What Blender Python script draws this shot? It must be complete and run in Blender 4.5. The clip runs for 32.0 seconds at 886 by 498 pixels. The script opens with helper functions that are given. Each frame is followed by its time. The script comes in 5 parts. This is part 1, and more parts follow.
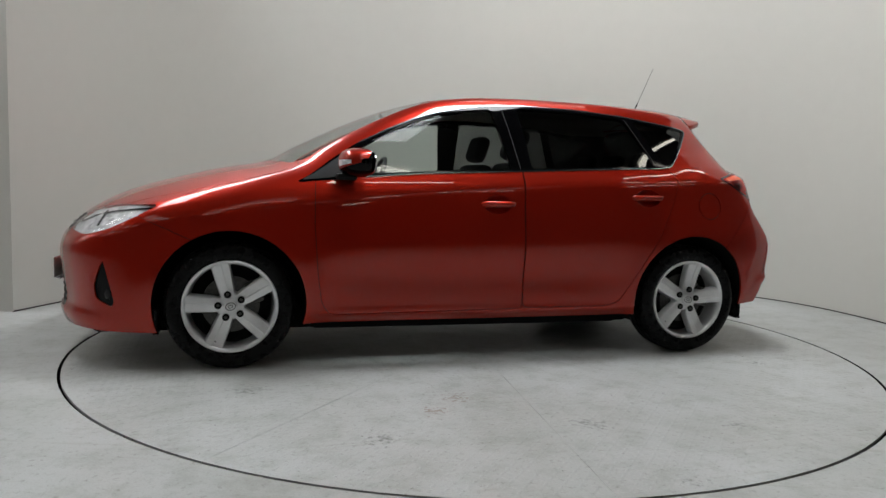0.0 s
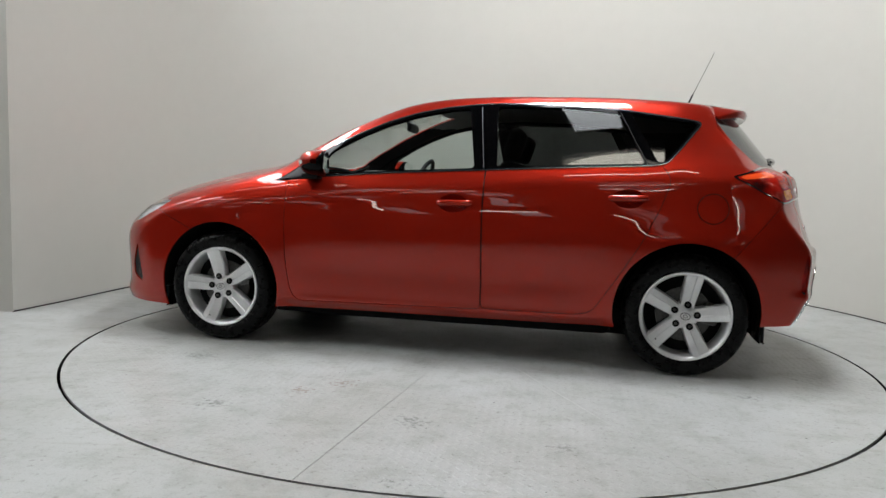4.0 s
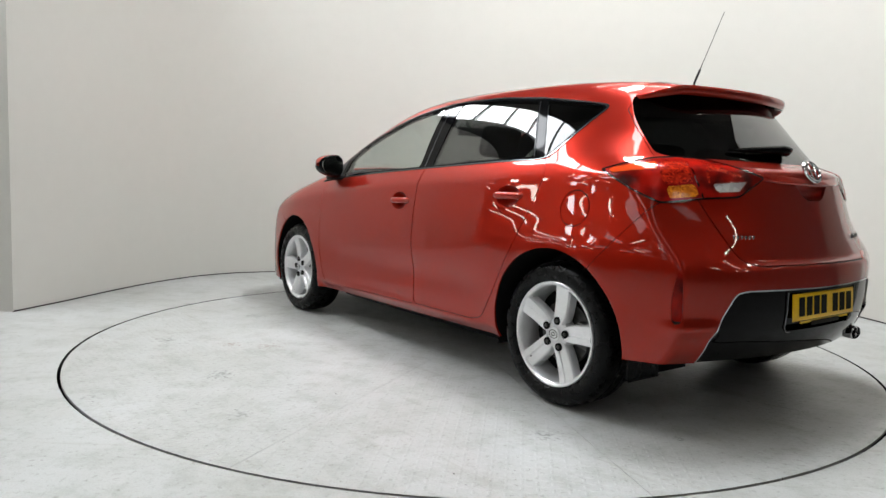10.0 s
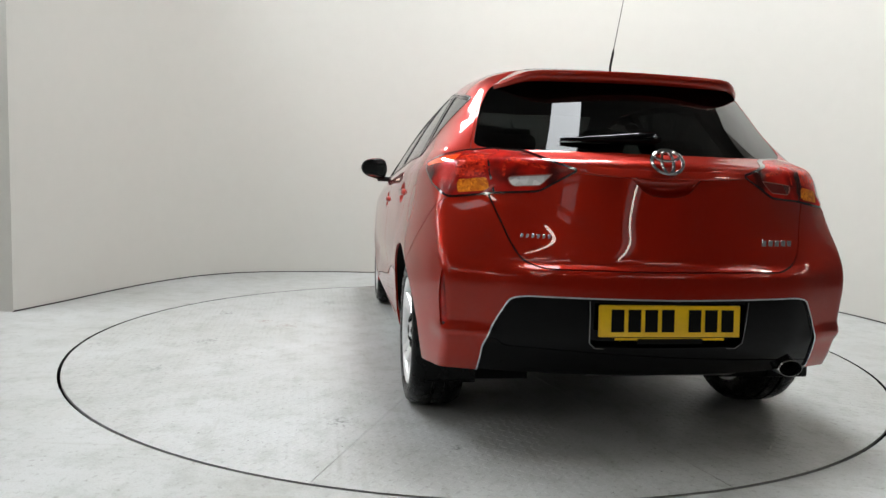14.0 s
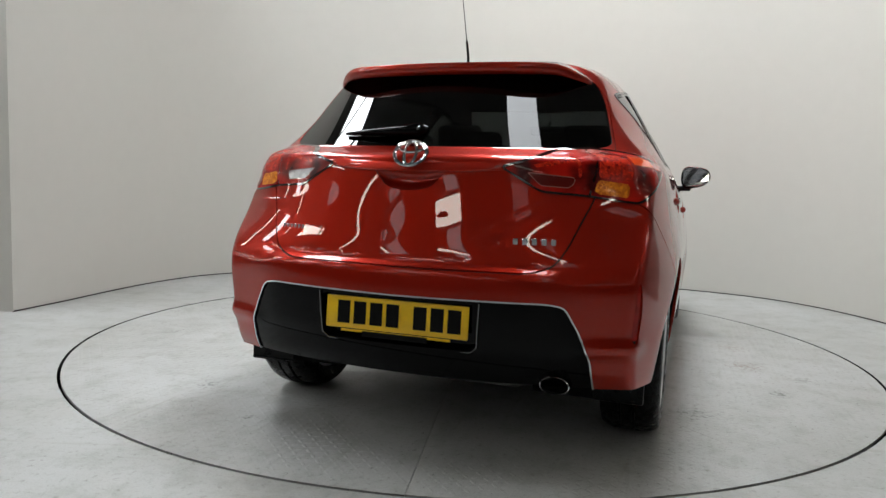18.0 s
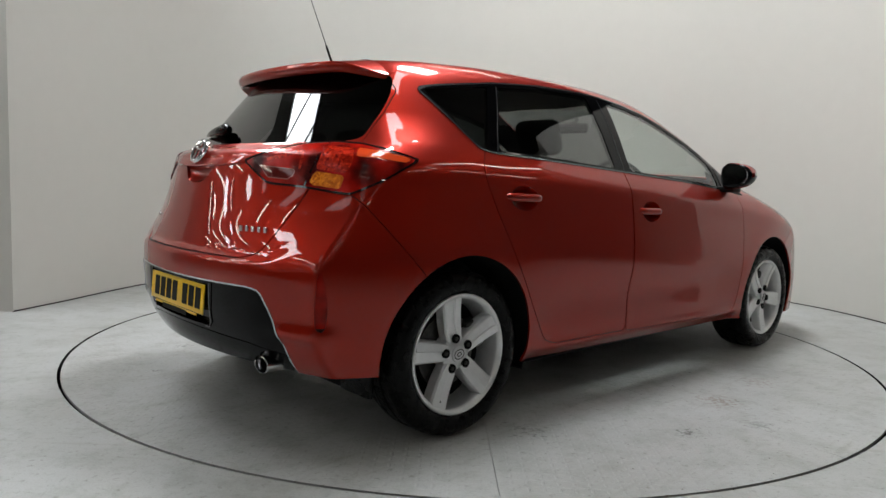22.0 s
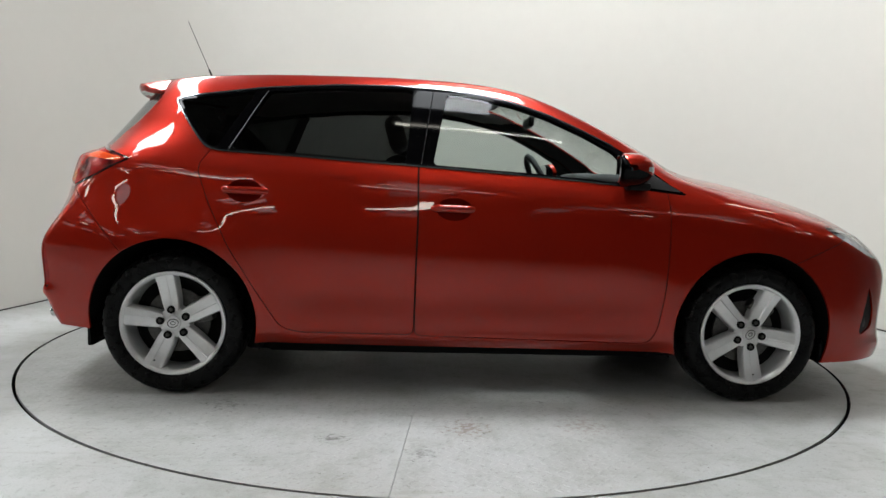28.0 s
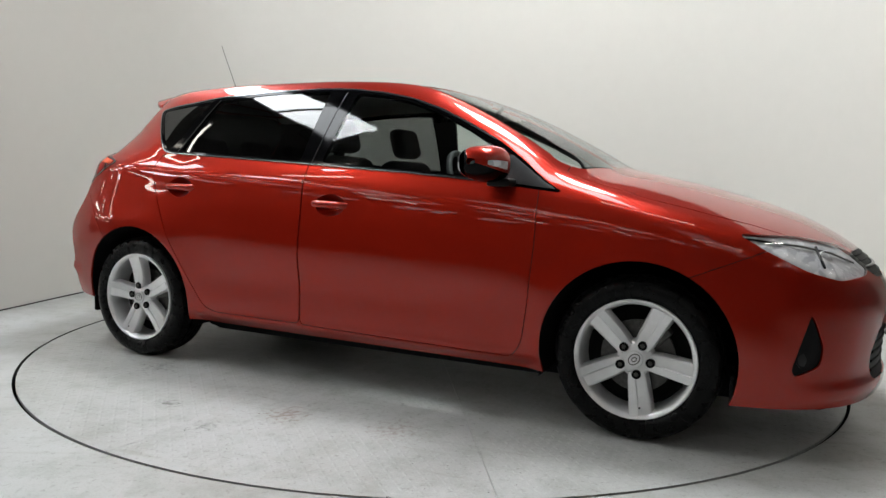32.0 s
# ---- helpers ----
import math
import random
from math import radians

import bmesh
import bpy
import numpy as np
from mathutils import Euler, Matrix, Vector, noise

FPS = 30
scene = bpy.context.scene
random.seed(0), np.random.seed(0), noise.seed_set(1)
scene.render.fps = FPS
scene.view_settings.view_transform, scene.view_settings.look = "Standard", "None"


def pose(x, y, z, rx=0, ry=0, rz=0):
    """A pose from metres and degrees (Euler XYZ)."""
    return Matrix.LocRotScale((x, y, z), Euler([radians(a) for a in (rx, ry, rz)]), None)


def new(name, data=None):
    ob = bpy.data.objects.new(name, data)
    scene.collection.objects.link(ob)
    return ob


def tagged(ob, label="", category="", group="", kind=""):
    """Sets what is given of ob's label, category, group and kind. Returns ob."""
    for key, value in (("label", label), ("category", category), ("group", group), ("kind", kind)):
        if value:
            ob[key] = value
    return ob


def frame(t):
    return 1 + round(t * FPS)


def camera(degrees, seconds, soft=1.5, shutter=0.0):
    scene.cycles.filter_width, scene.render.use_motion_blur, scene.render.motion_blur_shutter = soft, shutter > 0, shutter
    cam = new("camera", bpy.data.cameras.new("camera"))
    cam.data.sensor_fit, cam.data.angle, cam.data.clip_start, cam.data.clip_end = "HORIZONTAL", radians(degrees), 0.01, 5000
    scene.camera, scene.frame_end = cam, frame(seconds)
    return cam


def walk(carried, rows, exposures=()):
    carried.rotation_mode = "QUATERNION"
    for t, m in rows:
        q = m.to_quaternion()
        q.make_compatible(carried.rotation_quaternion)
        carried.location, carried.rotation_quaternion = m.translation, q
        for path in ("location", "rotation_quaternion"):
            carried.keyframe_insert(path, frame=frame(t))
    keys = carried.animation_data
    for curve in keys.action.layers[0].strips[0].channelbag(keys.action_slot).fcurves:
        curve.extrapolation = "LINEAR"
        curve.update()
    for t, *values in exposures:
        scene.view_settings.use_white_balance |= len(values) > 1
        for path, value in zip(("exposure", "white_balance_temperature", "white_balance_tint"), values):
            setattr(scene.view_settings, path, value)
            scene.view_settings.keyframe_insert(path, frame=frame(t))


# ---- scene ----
# ---------- camera: stands still, with one short pan to the right ----------
cam = camera(64.26, 32.0)
EYE = (0.0, -4.301, 0.957)
VIEW_A = pose(*EYE, 90 - 5.306, -1.824, 2.507)
VIEW_B = pose(*EYE, 90 - 5.163, -1.635, -0.327)
walk(cam, [(0.0, VIEW_A), (25.3, VIEW_A), (25.9, VIEW_B), (32.0, VIEW_B)], exposures=[(0.0, -0.28), (1.0, -0.07), (3.0, -0.06), (6.0, 0.34), (13.0, 0.39), (16.0, 0.32), (17.0, 0.12), (18.0, 0.06), (19.0, -0.09), (21.0, -0.16), (24.0, 0.20), (25.0, 0.28), (29.0, 0.28), (32.0, 0.20)])

# ---------- light: overcast sky through the roof lights, and tubes ----------
world = bpy.data.worlds.new("sky")
scene.world = world
world.use_nodes = True
_n, _l = world.node_tree.nodes, world.node_tree.links
_sky = _n.new("ShaderNodeTexSky")
_sky.sky_type, _sky.sun_disc = "NISHITA", False
_sky.sun_elevation, _sky.sun_rotation = radians(40), radians(200)
_l.new(_sky.outputs["Color"], _n["Background"].inputs["Color"])
_n["Background"].inputs["Strength"].default_value = 0.08


def roof_light_lamp(x, y, sx, sy, z, watts, color=(0.93, 0.97, 1.0)):
    d = bpy.data.lights.new("roof_light_sky", "AREA")
    d.shape, d.size, d.size_y, d.energy, d.color = "RECTANGLE", sx, sy, watts, color
    ob = new("roof_light_sky", d)
    ob.matrix_basis = pose(x, y, z)
    return ob


ROOF = 5.2
# openings in the roof: middle x, middle y, width, length
ROOF_LIGHTS = [(0.46, -1.43, 0.80, 1.25), (-3.60, 1.28, 0.90, 5.85), (0.70, 0.25, 1.40, 1.20)]
for _x, _y, _sx, _sy in ROOF_LIGHTS:
    roof_light_lamp(_x, _y, _sx, _sy, ROOF + 0.05, {0.80: 36, 0.90: 66, 1.40: 150}[_sx] * _sx * _sy)

# ---------- materials ----------
def mat(name, color, rough=0.5, metal=0.0, **kw):
    m = bpy.data.materials.new(name)
    m.use_nodes = True
    b = m.node_tree.nodes["Principled BSDF"]
    b.inputs["Base Color"].default_value = (*color, 1)
    b.inputs["Roughness"].default_value = rough
    b.inputs["Metallic"].default_value = metal
    for k, v in kw.items():
        b.inputs[k.replace("_", " ")].default_value = v
    return m


def nodes(m):
    return m.node_tree.nodes, m.node_tree.links, m.node_tree.nodes["Principled BSDF"]


def vary(m, scale, amount, bump=0.0, bump_scale=None, rough=0.0, detail=6):
    """Mottling of the base colour and fine relief, in object space."""
    n, l, b = nodes(m)
    tc = n.new("ShaderNodeTexCoord")
    no = n.new("ShaderNodeTexNoise")
    no.inputs["Scale"].default_value = scale
    no.inputs["Detail"].default_value = detail
    l.new(tc.outputs["Object"], no.inputs["Vector"])
    col = list(b.inputs["Base Color"].default_value)
    r = n.new("ShaderNodeValToRGB")
    r.color_ramp.elements[0].position, r.color_ramp.elements[1].position = 0.3, 0.7
    r.color_ramp.elements[0].color = [c * (1 - amount) for c in col[:3]] + [1]
    r.color_ramp.elements[1].color = [min(1, c * (1 + amount)) for c in col[:3]] + [1]
    l.new(no.outputs["Fac"], r.inputs["Fac"])
    l.new(r.outputs["Color"], b.inputs["Base Color"])
    if rough:
        mr = n.new("ShaderNodeMapRange")
        base = b.inputs["Roughness"].default_value
        mr.inputs["To Min"].default_value, mr.inputs["To Max"].default_value = max(0, base - rough), base + rough
        l.new(no.outputs["Fac"], mr.inputs["Value"])
        l.new(mr.outputs["Result"], b.inputs["Roughness"])
    if bump:
        n2 = n.new("ShaderNodeTexNoise")
        n2.inputs["Scale"].default_value = bump_scale or scale * 10
        l.new(tc.outputs["Object"], n2.inputs["Vector"])
        bp = n.new("ShaderNodeBump")
        bp.inputs["Strength"].default_value = bump
        bp.inputs["Distance"].default_value = 0.002
        l.new(n2.outputs["Fac"], bp.inputs["Height"])
        l.new(bp.outputs["Normal"], b.inputs["Normal"])
    return m


PAINT = mat("red_metallic_paint", (0.325, 0.0135, 0.0050), 0.36, 0.64, Specular_IOR_Level=0.0, Coat_Weight=1.0, Coat_Roughness=0.002, Coat_IOR=1.45)
BLACK = vary(mat("black_trim", (0.005, 0.005, 0.0055), 0.5, Specular_IOR_Level=0.16), 40, 0.2, 0.15, 900)
SAILM = vary(mat("dark_grey_plastic", (0.016, 0.016, 0.017), 0.42, Specular_IOR_Level=0.3), 40, 0.15, 0.1, 900)
GLOSSBLACK = mat("gloss_black", (0.0015, 0.0015, 0.0018), 0.06, 0.0, Specular_IOR_Level=0.09)
GAPM = mat("shut_line", (0.01, 0.006, 0.006), 0.8)
TRIM = mat("dark_chrome_trim", (0.17, 0.17, 0.175), 0.18, 0.9)
CHROME = mat("chrome", (0.75, 0.75, 0.76), 0.09, 1.0)
ALLOY = vary(mat("silver_alloy", (0.74, 0.74, 0.75), 0.30, 0.50, Coat_Weight=0.5, Coat_Roughness=0.1), 30, 0.04, 0.05, 1500)
RUBBER = vary(mat("tyre_rubber", (0.0030, 0.0030, 0.0032), 0.28, Specular_IOR_Level=0.12), 25, 0.25, 0.3, 600, 0.08)
DISC = vary(mat("brake_steel", (0.085, 0.083, 0.08), 0.45, 0.9), 60, 0.2, 0.1, 300)
CLOTH = vary(mat("seat_cloth", (0.012, 0.012, 0.013), 0.9), 60, 0.3, 0.5, 900)
TRIMIN = vary(mat("cabin_plastic", (0.016, 0.016, 0.017), 0.65), 40, 0.2, 0.3, 700)
LINER = vary(mat("headliner", (0.42, 0.42, 0.40), 0.95), 60, 0.08, 0.3, 900)
YELLOW = vary(mat("yellow_plate", (0.82, 0.50, 0.008), 0.3), 50, 0.04)
WHITEP = mat("white_plate", (0.75, 0.75, 0.72), 0.3)
INK = mat("black_ink", (0.004, 0.004, 0.004), 0.5, Specular_IOR_Level=0.1)


def lens_red(name, dark, light, scale):
    """Moulded red plastic: ribs and facets under a clear gloss."""
    m = mat(name, light, 0.2, 0.1, Specular_IOR_Level=0.15, Coat_Weight=0.12, Coat_Roughness=0.02)
    n, l, b = nodes(m)
    tc, v, w = (n.new(k) for k in ("ShaderNodeTexCoord", "ShaderNodeTexWave", "ShaderNodeTexNoise"))
    v.bands_direction = "Z"
    l.new(tc.outputs["Object"], v.inputs["Vector"])
    l.new(tc.outputs["Object"], w.inputs["Vector"])
    v.inputs["Scale"].default_value, v.inputs["Distortion"].default_value, w.inputs["Scale"].default_value = scale, 1.2, 9
    a = n.new("ShaderNodeMath")
    a.operation = "MULTIPLY_ADD"
    l.new(v.outputs["Fac"], a.inputs[0])
    a.inputs[1].default_value = 0.05
    l.new(w.outputs["Fac"], a.inputs[2])
    r = n.new("ShaderNodeValToRGB")
    r.color_ramp.elements[0].position, r.color_ramp.elements[1].position = 0.36, 0.66
    r.color_ramp.elements[0].color, r.color_ramp.elements[1].color = (*dark, 1), (*light, 1)
    l.new(a.outputs[0], r.inputs["Fac"])
    l.new(r.outputs["Color"], b.inputs["Base Color"])
    bp = n.new("ShaderNodeBump")
    bp.inputs["Strength"].default_value, bp.inputs["Distance"].default_value = 0.12, 0.002
    l.new(v.outputs["Fac"], bp.inputs["Height"])
    l.new(bp.outputs["Normal"], b.inputs["Normal"])
    return m


REDL = lens_red("red_lens", (0.040, 0.001, 0.0008), (0.52, 0.010, 0.004), 70)


def lens_cells(name, dark, light, scale):
    """Faceted lens: small prisms, each of its own brightness."""
    m = mat(name, light, 0.18, 0.1, Specular_IOR_Level=0.15, Coat_Weight=0.15, Coat_Roughness=0.02)
    n, l, b = nodes(m)
    tc, v, r, bp = (n.new(k) for k in ("ShaderNodeTexCoord", "ShaderNodeTexVoronoi", "ShaderNodeValToRGB", "ShaderNodeBump"))
    v.inputs["Scale"].default_value = scale
    l.new(tc.outputs["Object"], v.inputs["Vector"])
    r.color_ramp.elements[0].position, r.color_ramp.elements[1].position = 0.15, 0.9
    r.color_ramp.elements[0].color, r.color_ramp.elements[1].color = (*dark, 1), (*light, 1)
    l.new(v.outputs["Color"], r.inputs["Fac"])
    l.new(r.outputs["Color"], b.inputs["Base Color"])
    bp.inputs["Strength"].default_value, bp.inputs["Distance"].default_value = 0.3, 0.003
    l.new(v.outputs["Distance"], bp.inputs["Height"])
    l.new(bp.outputs["Normal"], b.inputs["Normal"])
    return m


REDCELL = lens_cells("faceted_red_lens", (0.22, 0.006, 0.003), (0.80, 0.035, 0.010), 120)
FOGRED = mat("deep_red_lens", (0.13, 0.006, 0.004), 0.1, 0.1, Coat_Weight=0.4, Coat_Roughness=0.02)
DARKRED = mat("dark_red_edge", (0.012, 0.001, 0.001), 0.08, 0.0, Coat_Weight=1.0, Coat_Roughness=0.02)
AMBER = lens_cells("amber_lens", (0.55, 0.11, 0.004), (0.95, 0.30, 0.012), 110)
CLEARL = lens_cells("clear_reflector", (0.48, 0.48, 0.49), (0.88, 0.88, 0.88), 32)
LINERF = mat("dark_liner", (0.006, 0.006, 0.006), 0.95, Specular_IOR_Level=0.1)


def glass(name, tint, rough=0.0):
    """A thin pane: a tinted see-through layer under a clear reflecting one."""
    m = bpy.data.materials.new(name)
    m.use_nodes = True
    n, l = m.node_tree.nodes, m.node_tree.links
    n.remove(n["Principled BSDF"])
    tr, gl, fr, mx, pw, ma = (n.new(k) for k in ("ShaderNodeBsdfTransparent", "ShaderNodeBsdfGlossy", "ShaderNodeLayerWeight", "ShaderNodeMixShader", "ShaderNodeMath", "ShaderNodeMath"))
    tr.inputs["Color"].default_value = (*tint, 1)
    gl.inputs["Roughness"].default_value = rough
    pw.operation, ma.operation = "POWER", "MULTIPLY_ADD"
    pw.inputs[1].default_value, ma.inputs[1].default_value, ma.inputs[2].default_value = 3.5, 0.95, 0.023
    l.new(fr.outputs["Facing"], pw.inputs[0])
    l.new(pw.outputs[0], ma.inputs[0])
    l.new(ma.outputs[0], mx.inputs["Fac"])
    l.new(tr.outputs["BSDF"], mx.inputs[1])
    l.new(gl.outputs["BSDF"], mx.inputs[2])
    l.new(mx.outputs["Shader"], n["Material Output"].inputs["Surface"])
    return m


CLEAR = glass("clear_glass", (0.70, 0.75, 0.73))
SCREEN_GLASS = glass("windscreen_glass", (0.90, 0.93, 0.915))
PRIVACY = glass("privacy_glass", (0.17, 0.18, 0.175))
DEEP = glass("deep_privacy_glass", (0.024, 0.027, 0.026))
LENS = glass("lamp_lens", (0.93, 0.93, 0.94))


# ---------- mesh helpers ----------
def part(name, bm, material, parent, label="", smooth=True):
    me = bpy.data.meshes.new(name)
    bm.to_mesh(me)
    bm.free()
    for p in me.polygons:
        p.use_smooth = smooth
    if smooth:
        me.set_sharp_from_angle(angle=radians(38))
    for m in material if isinstance(material, (list, tuple)) else (material,):
        me.materials.append(m)
    ob = new(name, me)
    ob.parent = parent
    if label:
        ob["label"] = label
    return ob


def box(bm, lo, hi, bevel=0.0, m=None, seg=2):
    r = bmesh.ops.create_cube(bm, size=1.0)
    vs = r["verts"]
    for v in vs:
        v.co = Vector([lo[i] + (v.co[i] + 0.5) * (hi[i] - lo[i]) for i in range(3)])
    if bevel:
        es = list({e for v in vs for e in v.link_edges})
        g = bmesh.ops.bevel(bm, geom=es, offset=bevel, segments=seg, profile=0.5, affect="EDGES")
        vs = list({v for f in g["faces"] for v in f.verts} | {v for v in vs if v.is_valid})
    if m is not None:
        bmesh.ops.transform(bm, matrix=m, verts=[v for v in vs if v.is_valid])
    return [v for v in vs if v.is_valid]


def lathe(bm, profile, steps=64, axis="y", m=None):
    """Revolves (radius, offset) pairs round an axis."""
    rings = []
    for r, o in profile:
        ring = []
        for i in range(steps):
            a = 2 * math.pi * i / steps
            c, s = r * math.cos(a), r * math.sin(a)
            p = {"y": (c, o, s), "z": (c, s, o), "x": (o, c, s)}[axis]
            ring.append(bm.verts.new(m @ Vector(p) if m is not None else p))
        rings.append(ring)
    for a, b in zip(rings, rings[1:]):
        for i in range(steps):
            j = (i + 1) % steps
            bm.faces.new((a[i], a[j], b[j], b[i]))
    return rings


def prism(bm, outline, lo, hi, place):
    """Extrudes a 2D outline between two depths; place(a, b, depth) gives the point."""
    bot = [bm.verts.new(place(a, b, lo)) for a, b in outline]
    top = [bm.verts.new(place(a, b, hi)) for a, b in outline]
    n = len(outline)
    bm.faces.new(bot[::-1])
    bm.faces.new(top)
    for i in range(n):
        j = (i + 1) % n
        bm.faces.new((bot[i], bot[j], top[j], top[i]))
    bmesh.ops.recalc_face_normals(bm, faces=bm.faces)
    return bot, top


def tube(bm, pts, radius, steps=8, ends=True):
    """A round bar along a run of points."""
    pts = [Vector(p) for p in pts]
    rings = []
    for i, p in enumerate(pts):
        d = (pts[min(i + 1, len(pts) - 1)] - pts[max(i - 1, 0)]).normalized()
        u = d.orthogonal().normalized() if not rings else (u - d * u.dot(d)).normalized()
        w = d.cross(u)
        r = radius(i / (len(pts) - 1)) if callable(radius) else radius
        rings.append([bm.verts.new(p + r * (math.cos(k * 2 * math.pi / steps) * u + math.sin(k * 2 * math.pi / steps) * w)) for k in range(steps)])
    for a, b in zip(rings, rings[1:]):
        for i in range(steps):
            j = (i + 1) % steps
            bm.faces.new((a[i], a[j], b[j], b[i]))
    if ends:
        bm.faces.new(rings[0][::-1])
        bm.faces.new(rings[-1])


# ---------- smooth curves ----------
def curve(pairs, blur=0.0, lo=-4.0, hi=4.0, n=4001):
    """A monotone cubic through (x, y) pairs, tabulated and softened by blur metres."""
    xs, ys = np.array(sorted(pairs)).T
    h, d = np.diff(xs), np.diff(ys) / np.diff(xs)
    m = np.zeros_like(xs)
    m[0], m[-1] = d[0], d[-1]
    for i in range(1, len(xs) - 1):
        if d[i - 1] * d[i] > 0:
            w1, w2 = 2 * h[i] + h[i - 1], h[i] + 2 * h[i - 1]
            m[i] = (w1 + w2) / (w1 / d[i - 1] + w2 / d[i])
    t = np.linspace(lo, hi, n)
    i = np.clip(np.searchsorted(xs, t) - 1, 0, len(xs) - 2)
    s = (t - xs[i]) / h[i]
    v = (2 * s**3 - 3 * s**2 + 1) * ys[i] + (s**3 - 2 * s**2 + s) * h[i] * m[i] + (3 * s**2 - 2 * s**3) * ys[i + 1] + (s**3 - s**2) * h[i] * m[i + 1]
    v = np.where(t < xs[0], ys[0] + m[0] * (t - xs[0]), np.where(t > xs[-1], ys[-1] + m[-1] * (t - xs[-1]), v))
    if blur:
        k = max(1, int(3 * blur / (t[1] - t[0])))
        g = np.exp(-0.5 * (np.arange(-k, k + 1) * (t[1] - t[0]) / blur) ** 2)
        e = np.concatenate([v[0] + (v[1] - v[0]) * np.arange(-k, 0), v, v[-1] + (v[-1] - v[-2]) * np.arange(1, k + 1)])
        v = np.convolve(e, g / g.sum(), "valid")
    return lambda q: np.interp(q, t, v)


def step(q, a, b):
    s = np.clip((q - a) / (b - a), 0, 1)
    return s * s * (3 - 2 * s)


def smax(a, b, k):
    h = np.maximum(k - np.abs(a - b), 0) / k
    return np.maximum(a, b) + h * h * k * 0.25


def outline2(pts, radius=0.02, n=5):
    """A closed polygon with rounded corners."""
    out = []
    for i, p in enumerate(pts):
        a, b, c = np.array(pts[i - 1]), np.array(p), np.array(pts[(i + 1) % len(pts)])
        r = radius
        la, lc = np.linalg.norm(a - b), np.linalg.norm(c - b)
        ra, rc = min(r, la * 0.45), min(r, lc * 0.45)
        q0, q1 = b + (a - b) / la * ra, b + (c - b) / lc * rc
        for k in range(n + 1):
            s = k / n
            out.append((1 - s) ** 2 * q0 + 2 * s * (1 - s) * b + s * s * q1)
    return np.array(out)


def polysd(P, q):
    """Signed distance of the points q (n, 2) to a closed polygon P; negative within."""
    d = np.full(len(q), 1e9)
    inside = np.zeros(len(q), bool)
    for a, b in zip(P, np.roll(P, -1, 0)):
        e, w = b - a, q - a
        s = np.clip((w @ e) / max(e @ e, 1e-12), 0, 1)
        r = w - s[:, None] * e
        d = np.minimum(d, (r * r).sum(1))
        cond = (a[1] > q[:, 1]) != (b[1] > q[:, 1])
        with np.errstate(divide="ignore", invalid="ignore"):
            xc = a[0] + (q[:, 1] - a[1]) / (b[1] - a[1]) * e[0]
        inside ^= cond & (q[:, 0] < xc)
    return np.where(inside, -1, 1) * np.sqrt(d)


# ---------- the car's body as one smooth form ----------
# x forward from the middle of the wheelbase, y to the left, z up from the ground
belt = curve([(-2.2, 1.10), (-1.5, 1.095), (-1.15, 1.082), (-0.6, 1.055), (-0.23, 1.032), (0.31, 1.0), (0.65, 0.972), (1.0, 0.935), (1.4, 0.875), (1.8, 0.79), (2.2, 0.68)], 0.05)
plan = curve([(-2.1, 0.66), (-1.97, 0.745), (-1.88, 0.792), (-1.75, 0.838), (-1.6, 0.872), (-1.45, 0.885), (-1.1, 0.886), (0, 0.885), (0.9, 0.884), (1.3, 0.876), (1.55, 0.858), (1.75, 0.825), (1.95, 0.77), (2.2, 0.66)], 0.06)
section = curve([(-0.9, -0.075), (-0.82, -0.045), (-0.74, -0.030), (-0.62, -0.018), (-0.5, -0.006), (-0.4, 0.0), (-0.28, -0.006), (-0.17, -0.013), (-0.085, -0.018), (-0.05, -0.030), (0.0, -0.054), (0.1, -0.110), (0.2, -0.168), (0.3, -0.233), (0.4, -0.31), (0.5, -0.40)], 0.012)
crest = curve([(-2.2, 1.31), (-1.75, 1.398), (-1.6, 1.423), (-1.45, 1.443), (-1.24, 1.464), (-0.8, 1.483), (-0.4, 1.486), (-0.1, 1.477), (0.13, 1.457), (0.29, 1.429), (0.455, 1.380), (0.62, 1.315), (0.79, 1.235), (0.96, 1.147), (1.10, 1.070), (1.18, 1.048), (1.3, 1.027), (1.5, 0.982), (1.75, 0.912), (1.95, 0.838), (2.1, 0.765), (2.2, 0.70), (2.4, 0.5)], 0.018)
tail_low = curve([(0.1, -1.86), (0.25, -1.955), (0.35, -2.015), (0.45, -2.035), (0.56, -2.038), (0.64, -2.034), (0.70, -2.022), (0.80, -1.998), (0.90, -1.977), (1.00, -1.957), (1.10, -1.937), (1.5, -1.85)], 0.025)
tail_glass = curve([(0.9, -2.03), (1.10, -1.845), (1.2, -1.765), (1.33, -1.66), (1.42, -1.58), (1.5, -1.50)], 0.015)
nose = curve([(0.1, 2.12), (0.18, 2.19), (0.25, 2.215), (0.30, 2.20), (0.42, 2.205), (0.55, 2.215), (0.64, 2.20), (0.70, 2.165), (0.75, 2.12), (0.85, 2.0), (1.0, 1.8)], 0.015)
tailround = curve([(0.2, 0.27), (0.57, 0.25), (0.66, 0.225), (0.74, 0.25), (0.82, 0.31), (0.9, 0.345), (1.03, 0.37), (1.1, 0.47), (1.335, 0.62)], 0.045)


